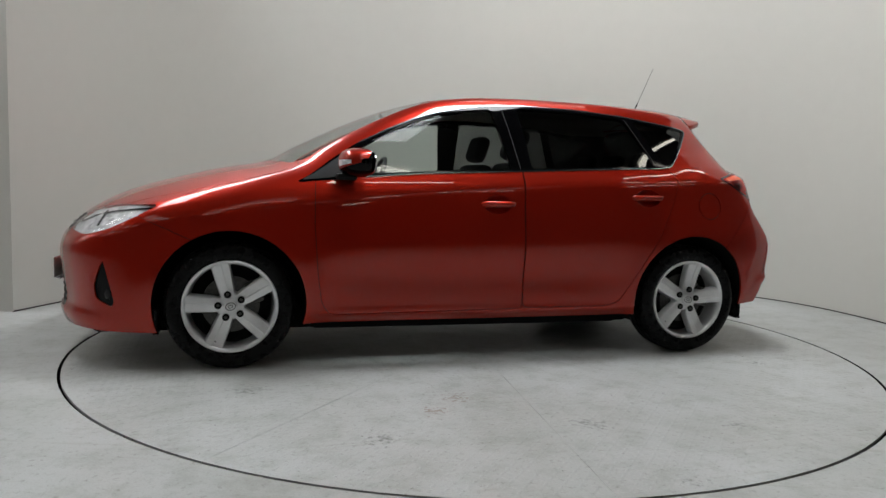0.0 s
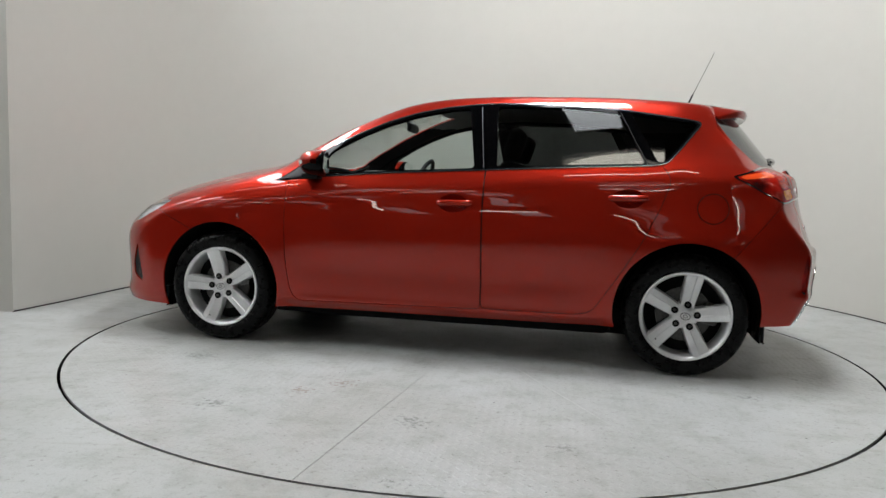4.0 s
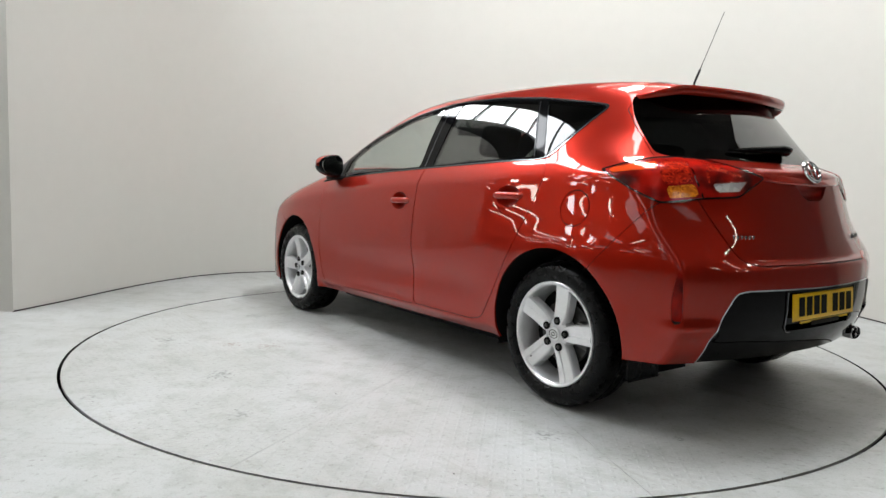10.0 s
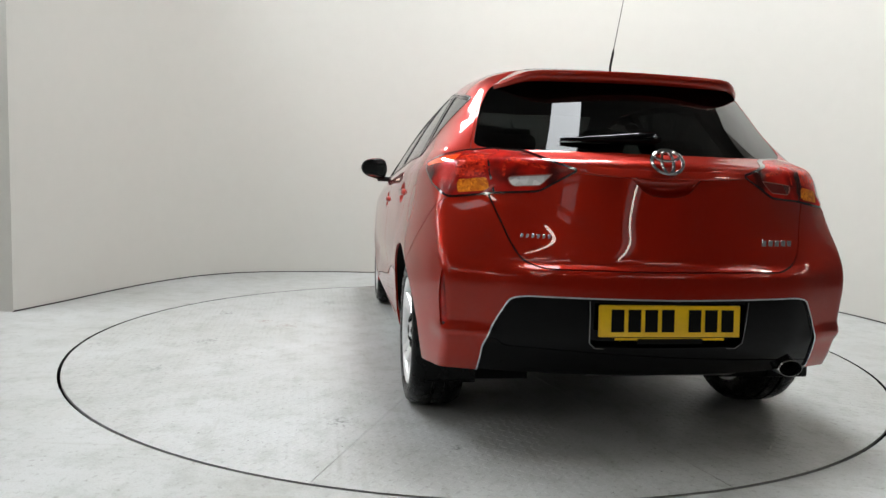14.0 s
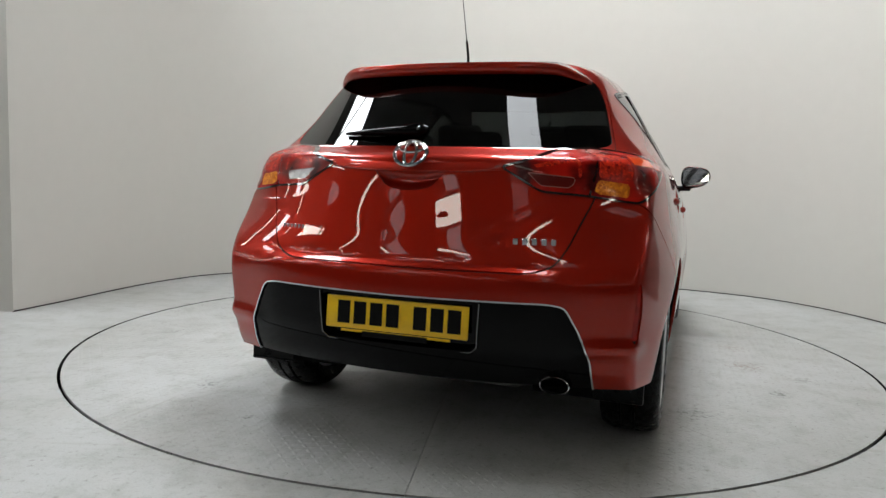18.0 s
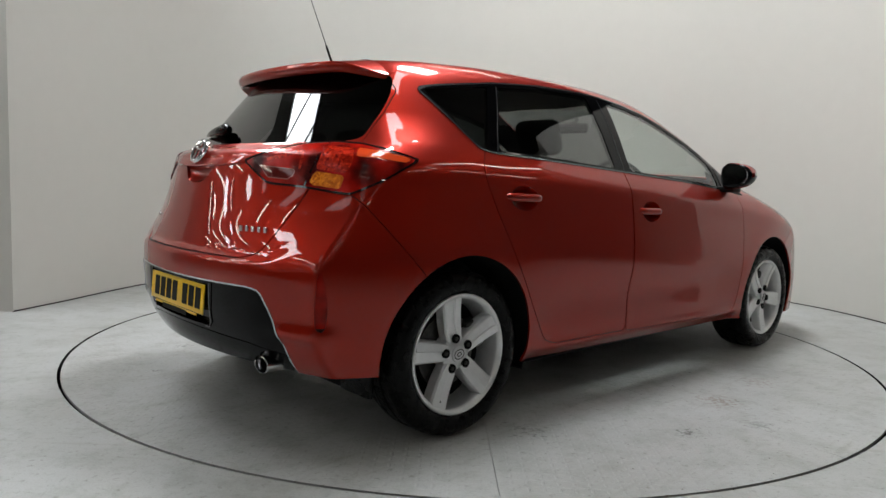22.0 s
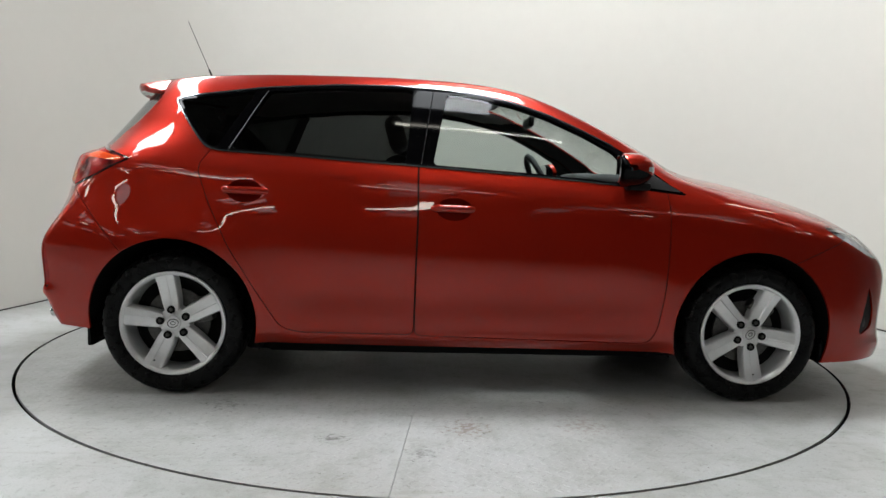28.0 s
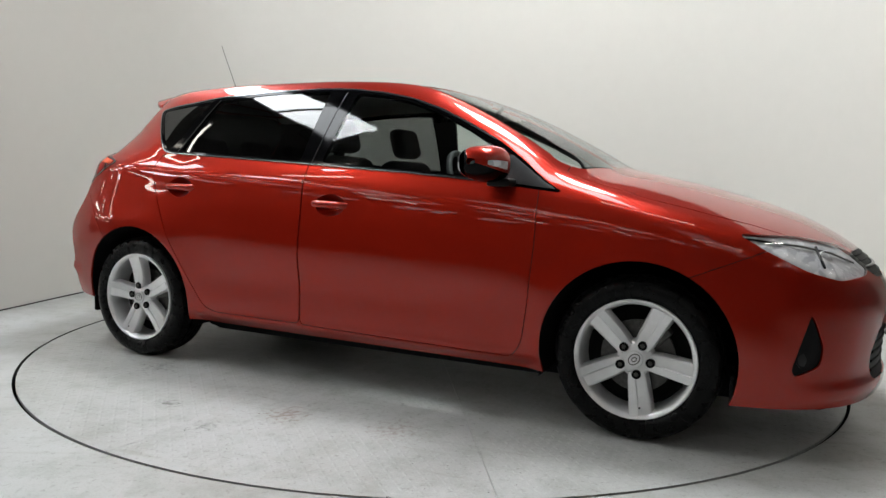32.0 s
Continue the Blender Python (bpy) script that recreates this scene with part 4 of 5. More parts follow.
shell_part("tailgate", S.panel(["gate"]), PAINT, car)
for s in (1, -1):
    shell_part("front_door", S.panel(["door_front"], s), PAINT, car)
    shell_part("rear_door", S.panel(["door_rear"], s), PAINT, car)
    shell_part("front_door_glass", pane(S.panel(["glass_front"], s, -0.003, 0), 1), CLEAR, car, "clear side window")
    shell_part("rear_door_glass", pane(S.panel(["glass_rear"], s, -0.003, 0), 1), PRIVACY, car, "dark tinted side window")
    shell_part("quarter_glass", pane(S.panel(["glass_quarter"], s, -0.003, 0), 1, S.panel(["glass_rear"], s, -0.003, 0)), DEEP, car, "dark tinted quarter window")
    shell_part("window_frame", S.panel(["frame"], s, 0, 0.02), GLOSSBLACK, car, "gloss black window surround and pillars")
    shell_part("window_trim", S.panel(["daylight"], s, 0.003, 0.01), TRIM, car, "bright edged window trim")
    shell_part("belt_trim", S.panel(["belt_trim"], s, 0.003, 0.01), BELT, car, "thin bright strip under the windows")
    # the second strip draws the highlight along the middle pillar's door gap
    for (x0, z0), (x1, z1) in (((-1.072, 1.092), (-0.932, 1.368)), ((-0.222, 1.048), (-0.172, 1.392))):
        bm = bmesh.new()
        run = [(x0 + (x1 - x0) * k, z0 + (z1 - z0) * k) for k in np.linspace(0, 1, 9)]
        tube(bm, [(x, s * (float(surf_y(x, z)) - 0.001), z) for x, z in run], 0.0028, 8)
        part("glass_edge_strip", bm, SATIN, car, "thin satin strip by the door glass, on the middle pillar a drawn highlight")
    shell_part("mirror_sail", S.panel(["sail"], s, 0.003), SAILM, car, "dark grey plastic mirror base panel")
    lamp = shell_part("tail_lamp", S.panel(["lamp"], s, 0.004), REDL, car, "red tail lamp")
    shell_part("amber_lens", S.panel(["amber"], s, 0.003, 0.004), AMBER, lamp, "amber indicator lens")
    shell_part("red_cell_lens", S.panel(["cells"], s, 0.003, 0.004), REDCELL, lamp, "bright faceted red lens")
    shell_part("light_bar", S.panel(["bar"], s, 0.005, 0.004), REDBAR, lamp, "brighter red bar")
    shell_part("lamp_border", S.panel(["lamp_edge"], s, 0.003), DARKRED, lamp, "dark red lamp border")
    lamp = shell_part("gate_lamp", S.panel(["lamp_in"], s, 0.004), REDL, car, "red lamp on the tailgate")
    shell_part("red_streak", S.panel(["streak"], s, 0.003, 0.004), REDCELL, lamp, "bright red reflector streak")
    shell_part("lens_frame", S.panel(["clear"], s, 0.004, 0.004), SMOKE, lamp, "pale lens frame")
    shell_part("clear_lens", S.panel(["clear_in"], s, 0.001, 0.004), CLEARL if s == 1 else FOGRED, lamp, "clear reversing lens" if s == 1 else "dark red lens")
    shell_part("reflector_slot", S.panel(["slot"], s, -0.008), GAPM, car)
    shell_part("reflector", S.panel(["slot"], s, -0.005, 0, False, lambda q: q[2] > 0.475), REDL, car, "red reflector in the bumper")
    lamp = shell_part("headlamp", S.panel(["headlamp"], s, 0.0, 0.009), LENS, car, "clear headlamp with silver inside")
    shell_part("lamp_inside", S.panel(["headlamp"], s, -0.012, 0), CLEARL, lamp, "silver reflector")
    bm = bmesh.new()
    q = Matrix.Translation((1.925, s * 0.585, 0.716)) @ Euler((0, 0, radians(-90 + s * 32))).to_matrix().to_4x4()
    lathe(bm, [(0.0, 0.028), (0.018, 0.024), (0.03, 0.012), (0.034, 0.0), (0.040, 0.004), (0.043, -0.02)], 32, "y", q)
    part("projector", bm, CLEARL, lamp, "round clear projector")
    for xd, zt, zb in ((1.895, 0.768, 0.70),):
        bm = bmesh.new()
        tube(bm, [(xd + 0.03 * k, s * (float(surf_y(xd + 0.03 * k, zt + (zb - zt) * k)) - 0.011), zt + (zb - zt) * k) for k in np.linspace(0, 1, 6)], 0.005, 8)
        part("lamp_divider", bm, BLACK, lamp, "dark divider")
    bm = bmesh.new()
    pts = [np.array((x, 0.0, z)) for x, z in ((1.66, 0.795), (1.75, 0.785), (1.85, 0.77), (1.95, 0.745), (2.03, 0.71))]
    tube(bm, [(q[0], s * (float(surf_y(q[0], q[2])) - 0.011), q[2]) for q in pts], 0.004, 8)
    part("lamp_brow", bm, BLACK, lamp, "dark upper bezel")
    shell_part("fog_recess", S.panel(["fog_recess"], s, -0.008, 0.0), BLACK, car)
    bm = bmesh.new()
    q = Matrix.Translation((1.875, s * (float(surf_y(1.885, 0.375)) - 0.016), 0.375)) @ Euler((0, 0, radians(-90 + s * 50))).to_matrix().to_4x4()
    lathe(bm, [(0.0, 0.012), (0.025, 0.010), (0.032, 0.004), (0.035, 0.008), (0.038, -0.01)], 24, "y", q)
    part("fog_lamp", bm, SAILM, car, "round fog lamp")
shell_part("rear_window", pane(S.panel(["glass_tail"], 0, -0.002, 0), 0), DEEP, car, "dark tinted rear window")
shell_part("windscreen", S.panel(["screen"], 0, -0.002, 0), SCREEN_GLASS, car, "clear windscreen")
shell_part("cowl", S.panel(["cowl"], 0, -0.025), BLACK, car)
shell_part("valance", S.panel(["valance"], 0, -0.004, 0.03), PIANO, car, "gloss black lower bumper panel")
shell_part("plate_recess", S.panel(["recess"], 0, -0.030, 0), PIANO, car, "gloss black plate recess")
shell_part("valance_strip", S.panel(["chrome_strip"], 0, 0.003), CHROME, car, "thin chrome strip")
shell_part("grille", S.panel(["grille"], 0, -0.008), BLACK, car)
shell_part("lower_intake", S.panel(["intake"], 0, -0.008), BLACK, car)


def wheel(name, m, sign):
    """Tyre, rim with five spokes, nuts, brake; built facing +y."""
    w = new(name)
    w.parent = car
    w.matrix_basis = m
    bm = bmesh.new()
    R = 0.317
    lathe(bm, [(0.228, -0.19), (0.235, -0.205), (0.27, -0.213), (0.295, -0.208), (0.309, -0.19), (R, -0.165), (R + 0.001, -0.14), (R - 0.006, -0.137), (R - 0.006, -0.131), (R + 0.002, -0.128), (R + 0.002, -0.09), (R - 0.006, -0.087), (R - 0.006, -0.081), (R + 0.002, -0.078), (R + 0.001, -0.045), (R, -0.035), (0.309, -0.012), (0.297, 0.004), (0.275, 0.010), (0.25, 0.007), (0.238, 0.000), (0.2305, -0.008), (0.226, -0.016)], 96)
    part("tyre", bm, RUBBER, w, "black low-profile tyre")
    bm = bmesh.new()
    lathe(bm, [(0.226, -0.02), (0.232, -0.008), (0.232, 0.000), (0.229, 0.003), (0.222, 0.001), (0.214, -0.006), (0.210, -0.016), (0.208, -0.06), (0.20, -0.11), (0.20, -0.19), (0.228, -0.20)], 96)
    part("rim", bm, ALLOY, w, "silver alloy rim")
    bm = bmesh.new()
    lathe(bm, [(0.0, -0.075), (0.142, -0.080), (0.142, -0.095), (0.0, -0.095)], 48)
    part("brake_disc", bm, DISC, w)
    bm = bmesh.new()
    lathe(bm, [(0.0, -0.11), (0.205, -0.11), (0.205, -0.118), (0.0, -0.118)], 48)
    part("backing_plate", bm, LINERF, w)
    bm = bmesh.new()
    box(bm, (-0.165, -0.11, -0.02), (-0.085, -0.04, 0.09), 0.012)
    part("caliper", bm, DISC, w)
    bm = bmesh.new()
    lathe(bm, [(0.0, -0.012), (0.022, -0.012), (0.030, -0.014), (0.045, -0.018), (0.066, -0.026), (0.072, -0.04), (0.072, -0.075), (0.0, -0.075)], 48)
    part("hub", bm, ALLOY, w)
    bm = bmesh.new()
    lathe(bm, [(0.0, -0.004), (0.026, -0.0045), (0.031, -0.007), (0.033, -0.014)], 32)
    part("cap", bm, ALLOY, w)
    bm = bmesh.new()
    for rr in (0.024, 0.010):
        k = 20
        tube(bm, [(rr * math.cos(i * 2 * math.pi / k), -0.0035, 0.75 * rr * math.sin(i * 2 * math.pi / k)) for i in range(k + 1)], 0.0018, 6, False)
    part("cap_mark", bm, DISC, w)
    bm = bmesh.new()
    tube(bm, [(0.118, -0.030, -0.160), (0.112, -0.010, -0.152)], 0.0042, 8)
    part("valve", bm, RUBBER, w, "black tyre valve")
    for i in range(5):
        a = 2 * math.pi * i / 5
        T = Matrix.Rotation(-a, 4, "Y")
        bm = bmesh.new()
        # flat-faced spoke with a shallow step down its length
        ss = np.linspace(0.05, 0.216, 10)
        rows = []
        for s in ss:
            q = (s - 0.05) / 0.166
            hw = 0.0335 + 0.0085 * q - 0.004 * math.exp(-((q - 0.0) / 0.15) ** 2)
            front = -0.014 + 0.012 * q - 0.007 * math.sin(math.pi * q)
            prof = [(-hw - 0.007, front - 0.048), (-hw - 0.003, front - 0.012), (-hw + 0.002, front - 0.001), (-hw * 0.20, front + 0.0015), (-hw * 0.10, front - 0.0035), (hw * 0.80, front - 0.0045), (hw - 0.001, front - 0.007), (hw + 0.003, front - 0.015), (hw + 0.007, front - 0.048)]
            rows.append([bm.verts.new(T @ Vector((u, d, s))) for u, d in prof])
        for r0, r1 in zip(rows, rows[1:]):
            for k in range(len(r0) - 1):
                bm.faces.new((r0[k], r0[k + 1], r1[k + 1], r1[k]))
        bmesh.ops.recalc_face_normals(bm, faces=bm.faces)
        if sum((f.normal.y for f in bm.faces)) < 0:
            bmesh.ops.reverse_faces(bm, faces=bm.faces)
        part("spoke", bm, ALLOY, w, "", False)
        b2 = a
        c = Vector((0.060 * math.sin(b2), 0, 0.060 * math.cos(b2)))
        # black disc round each nut, its colour standing for the shaded hollow
        bm = bmesh.new()
        lathe(bm, [(0.0, -0.0125), (0.0140, -0.0125), (0.0155, -0.0105), (0.0175, -0.0105), (0.0175, -0.04)], 20, "y", Matrix.Translation(c))
        lug = part("nut_shade_disc", bm, LINERF, w)
        bm = bmesh.new()
        lathe(bm, [(0.0, -0.0065), (0.006, -0.0065), (0.0085, -0.0085), (0.0095, -0.016)], 6, "y", Matrix.Translation(c))
        part("wheel_nut", bm, DISC, w, "", False)
    return w


for nm, x, y, turn in (("wheel", 1.3, 0.842, -14), ("wheel", -1.3, 0.842, 11), ("wheel", -1.3, -0.842, 10), ("wheel", 1.3, -0.842, 45)):
    m = pose(x, y, 0.317, 0, 0, 0 if y > 0 else 180) @ pose(0, 0, 0, 0, turn if y < 0 else -turn, 0)
    wheel(nm, m, 1 if y > 0 else -1)

# dark inside of arches and underbody
for s in (1, -1):
    for cx in (1.3, -1.3):
        bm = bmesh.new()
        k = 28
        arc = [(cx + 0.372 * math.cos(math.pi * i / k), 0.328 + 0.372 * math.sin(math.pi * i / k)) for i in range(k + 1)]
        arc = [(arc[0][0], 0.2)] + arc + [(arc[-1][0], 0.2)]
        A = [bm.verts.new((a, s * 0.40, b)) for a, b in arc]
        B = [bm.verts.new((a, s * (float(side_y(np.array(a), np.array(max(b, 0.25)))) - 0.012), b)) for a, b in arc]
        for i in range(len(arc) - 1):
            bm.faces.new((A[i], A[i + 1], B[i + 1], B[i]))
        bm.faces.new(A)
        part("arch_liner", bm, LINERF, car, "black wheel arch liner")
bm = bmesh.new()
box(bm, (-1.05, -0.60, 0.150), (1.98, 0.60, 0.30), 0.03)
box(bm, (-1.62, -0.58, 0.30), (-1.0, 0.58, 0.38), 0.03)
box(bm, (-0.93, -0.68, 0.160), (0.90, 0.68, 0.29), 0.03)
part("underbody", bm, LINERF, car, "dark underbody")
bm = bmesh.new()
tube(bm, [(-1.351, 0, 1.43)] + [(-1.351 - 0.138 * t, 0, 1.482 + 0.315 * t) for t in (0, 0.18, 0.22, 0.6, 1)], lambda t: 0.0055 if t < 0.45 else 0.0022 - 0.0008 * t, 8)
part("aerial", bm, BLACK, car, "thin black roof aerial")

# ---------- spoiler, tail trim ----------
bm = bmesh.new()
rows = []
for y in np.linspace(-0.53, 0.53, 67):
    e = (abs(y) / 0.53) ** 8
    xr = -1.668 + 0.40 * y * y + 0.105 * e
    x0 = -1.43
    z0 = float(surf_z(x0, abs(y))) + 0.003
    xs = np.linspace(x0, xr, 9)
    zr = z0 + (xr - x0) * 0.165
    top = [(x, z0 + (zr - z0) * ((x - x0) / (xr - x0)) ** 1.08) for x in xs]
    xl, zl = top[-1]
    k = 1 - 0.6 * e
    zt = 1.398
    prof = top + [(xl - 0.006 * k, zl - 0.010 * k), (xl - 0.006 * k, zl - 0.022 * k), (xl + 0.001 * k, zl - 0.038 * k), (xl + 0.010 * k, zl - 0.043 * k), (xl + 0.03 * k, zl - 0.034 * k), (float(tail_x(np.array(abs(y)), np.array(zt))) + 0.035, zt)]
    rows.append([bm.verts.new((x, y, z)) for x, z in prof])
for r0, r1 in zip(rows, rows[1:]):
    for k in range(len(r0) - 1):
        bm.faces.new((r0[k], r0[k + 1], r1[k + 1], r1[k]))
bm.faces.new(rows[0])
bm.faces.new(rows[-1][::-1])
bmesh.ops.recalc_face_normals(bm, faces=bm.faces)
part("roof_spoiler", bm, PAINT, car, "red roof spoiler over the rear window")

# dark joint where the roof meets the spoiler
bm = bmesh.new()
tube(bm, [(-1.436, y, float(surf_z(-1.436, abs(y))) + 0.003) for y in np.linspace(-0.52, 0.52, 41)], 0.0022, 6)
part("roof_joint", bm, GAPM, car, "dark joint between roof and spoiler")

# number plates: bars for the characters
def number_plate(name, m, ground, label):
    bm = bmesh.new()
    box(bm, (-0.26, -0.003, -0.0555), (0.26, 0.003, 0.0555), 0.004, m)
    pl = part(name, bm, ground, car, label)
    x = -0.235
    for i in range(7):
        bm = bmesh.new()
        box(bm, (x, 0.003, -0.038), (x + 0.046, 0.0045, 0.040), 0.0, m)
        part("character_bar", bm, INK, pl, "black bar", False)
        x += 0.061 + (0.038 if i == 2 else 0)
    bm = bmesh.new()
    box(bm, (-0.20, -0.002, -0.066), (0.20, 0.004, -0.058), 0.0, m)
    part("plate_strip", bm, ground, pl, "", False)
    bm = bmesh.new()
    box(bm, (-0.12, 0.004, -0.0795), (0.12, 0.005, -0.0605), 0.0, m)
    part("strip_bar", bm, INK, pl, "", False)


number_plate("rear_plate", pose(float(surf_x(0.25, 0.50, -1)) - 0.002, 0, 0.505, 4, 0, 90), YELLOW, "yellow number plate with black bars")
number_plate("front_plate", pose(float(surf_x(0, 0.44, 1)) + 0.016, 0, 0.44, 0, 0, -90), WHITEP, "white number plate with black bars")
xv = float(surf_x(0, 0.40, -1))
for s in (1, -1):
    bm = bmesh.new()
    tube(bm, [(float(surf_x(0.29, z, -1)) - 0.002, s * y, z) for y, z in ((0.292, 0.572), (0.288, 0.50), (0.284, 0.425), (0.262, 0.405), (0.20, 0.402))], 0.0025, 8)
    part("recess_edge", bm, TRIM, car, "thin chrome edge of the plate recess")


def oval_badge(x, z, scale, lean):
    """Three crossed chrome ovals in one leaning plane."""
    k = 40

    def oval(ry, rz, up, r):
        bm = bmesh.new()
        pts = []
        for i in range(k + 1):
            y, dz = ry * scale * math.cos(i * 2 * math.pi / k), up * scale + rz * scale * math.sin(i * 2 * math.pi / k)
            pts.append((x + lean * dz + 0.3 * y * y, y, z + dz))
        tube(bm, pts, r * scale, 8, False)
        return bm

    b = part("badge", oval(0.058, 0.042, 0.0, 0.0075), CHROME, car, "chrome oval badge")
    part("badge_inner", oval(0.022, 0.040, 0.0, 0.0060), CHROME, b)
    part("badge_bar", oval(0.046, 0.017, 0.021, 0.0058), CHROME, b)


oval_badge(float(surf_x(0, 1.03, -1)) - 0.001, 1.056, 1.0, 0.50)
oval_badge(float(surf_x(0.07, 0.735, 1)) - 0.012, 0.695, 0.9, -0.3)
for y0, y1, z, n, h in ((0.515, 0.405, 0.782, 6, 0.019), (-0.375, -0.525, 0.776, 5, 0.021)):
    for i in range(n):
        a, b = y0 + (y1 - y0) * i / n, y0 + (y1 - y0) * (i + 0.58) / n
        x = float(surf_x(abs(a), z, -1))
        bm = bmesh.new()
        box(bm, (x - 0.003, min(a, b), z - h / 2), (x + 0.004, max(a, b), z + h / 2), 0.0012, None, 1)
        part("name_bar", bm, CHROME, car, "small chrome bar of the name badge")

# raised lip across the tailgate between the lamps
bm = bmesh.new()
rows = []
for y in np.linspace(-0.345, 0.345, 47):
    e = max(0.0, 1 - (abs(y) / 0.345) ** 4)
    zc = 0.999 + 0.14 * y * y
    X = lambda z: float(surf_x(abs(y), z, -1))
    rows.append([bm.verts.new(p) for p in ((X(zc + 0.030) + 0.002, y, zc + 0.030), (X(zc + 0.016) - 0.007 * e, y, zc + 0.016), (X(zc) - 0.013 * e, y, zc), (X(zc) - 0.009 * e, y, zc - 0.005), (X(zc) + 0.006, y, zc - 0.007))])
for r0, r1 in zip(rows, rows[1:]):
    for k in range(4):
        bm.faces.new((r0[k], r0[k + 1], r1[k + 1], r1[k]))
bmesh.ops.recalc_face_normals(bm, faces=bm.faces)
part("tailgate_lip", bm, PAINT, car, "red raised lip over the tailgate handle")

# rear wiper: domed pivot, broad tapered arm with its blade
bm = bmesh.new()
arm = [(float(surf_x(abs(0.36 * t - 0.02), 1.140 - 0.010 * t, -1)) - 0.026 + 0.016 * t, -0.02 + 0.36 * t, 1.146 - 0.012 * t) for t in np.linspace(0, 1, 13)]
tube(bm, arm, lambda t: 0.012 + 0.018 * min(1, t * 9) ** 0.5 * (1 - t) ** 1.3 - 0.006 * t, 12)
wip = part("rear_wiper", bm, GLOSSBLACK, car, "black rear wiper")
bm = bmesh.new()
tube(bm, [(x + 0.012, y, z - 0.012) for x, y, z in arm[4:]], 0.006, 6)
part("wiper_blade", bm, RUBBER, wip)
bm = bmesh.new()
lathe(bm, [(0.0, -0.004), (0.006, -0.003), (0.009, 0.004)], 16, "x", pose(arm[1][0] - 0.026, arm[1][1], arm[1][2] + 0.004))
part("pivot_cap", bm, TRIM, wip)

# exhaust
bm = bmesh.new()
prof = [(0.030, 0.02), (0.034, 0.0), (0.037, 0.003), (0.037, 0.02), (0.036, 0.22), (0.03, 0.30)]
lathe(bm, prof, 32, "x", pose(-1.960, -0.532, 0.310) @ Matrix.Diagonal((1, 1.35, 0.84, 1)))
ex = part("exhaust_tip", bm, CHROME, car, "oval chrome exhaust tip")
bm = bmesh.new()
lathe(bm, [(0.0, 0.06), (0.033, 0.06), (0.032, 0.004)], 32, "x", pose(-1.960, -0.532, 0.310) @ Matrix.Diagonal((1, 1.35, 0.84, 1)))
part("exhaust_bore", bm, LINERF, ex)
# silencer and towing eye under the tail
bm = bmesh.new()
box(bm, (-1.86, -0.42, 0.245), (-1.62, 0.25, 0.36), 0.05)
part("silencer", bm, DISC, car)
bm = bmesh.new()
box(bm, (-1.93, -0.58, 0.325), (-1.70, 0.58, 0.37), 0.02)
part("bumper_under", bm, LINERF, car)

# mud flaps
for s in (1, -1):
    bm = bmesh.new()
    box(bm, (-1.690, s * 0.80, 0.20), (-1.672, s * 0.62, 0.40), 0.008, None)
    part("rear_mud_flap", bm, RUBBER, car, "black rubber mud flap")
    bm = bmesh.new()
    box(bm, (1.640, s * 0.82, 0.185), (1.656, s * 0.66, 0.30), 0.007, None)
    part("front_mud_flap", bm, RUBBER, car, "small black rubber flap")

# dished hollows
def dish(name, place, material, parent, depth):
    """A shallow bowl over the unit disc; place(a, b) gives a point and the inward way."""
    bm = bmesh.new()
    rings = []
    for r in np.linspace(1.0, 0.0, 9)[:-1]:
        ring = []
        for k in range(36):
            a = 2 * math.pi * k / 36
            p, n = place(r * math.cos(a), r * math.sin(a))
            ring.append(bm.verts.new(p + n * depth * (1 - r**2.4)))
        rings.append(ring)
    for r0, r1 in zip(rings, rings[1:]):
        for k in range(36):
            bm.faces.new((r0[k], r0[(k + 1) % 36], r1[(k + 1) % 36], r1[k]))
    bm.faces.new(rings[-1])
    bmesh.ops.recalc_face_normals(bm, faces=bm.faces)
    return part(name, bm, material, parent)


for s in (1, -1):
    for cx, cz in BOWLS:
        dish("handle_bowl", lambda a, b: (Vector((cx + 0.0795 * a, s * (float(side_y(np.array(cx + 0.0795 * a), np.array(cz + 0.0505 * b))) - 0.0005), cz + 0.0505 * b)), Vector((0, -s, 0))), PAINT, car, 0.032)


def hollow_at(a, b):
    y, z = 0.150 * a * (1 - 0.18 * max(0, -b)), 1.010 - 0.079 * (1 - b) / 2 if abs(a) < 1e-6 else 1.011 - 0.079 * (1 - b) / 2
    half = math.sqrt(max(0.0, 1 - a * a))
    z = 1.011 - 0.080 * half ** 0.7 * (1 - (b / half if half > 1e-4 else 0)) / 2
    return Vector((float(tail_x(np.array(abs(y)), np.array(z))) + 0.0005, y, z)), Vector((1, 0, -0.15))


dish("handle_hollow", hollow_at, PAINT, car, 0.035)

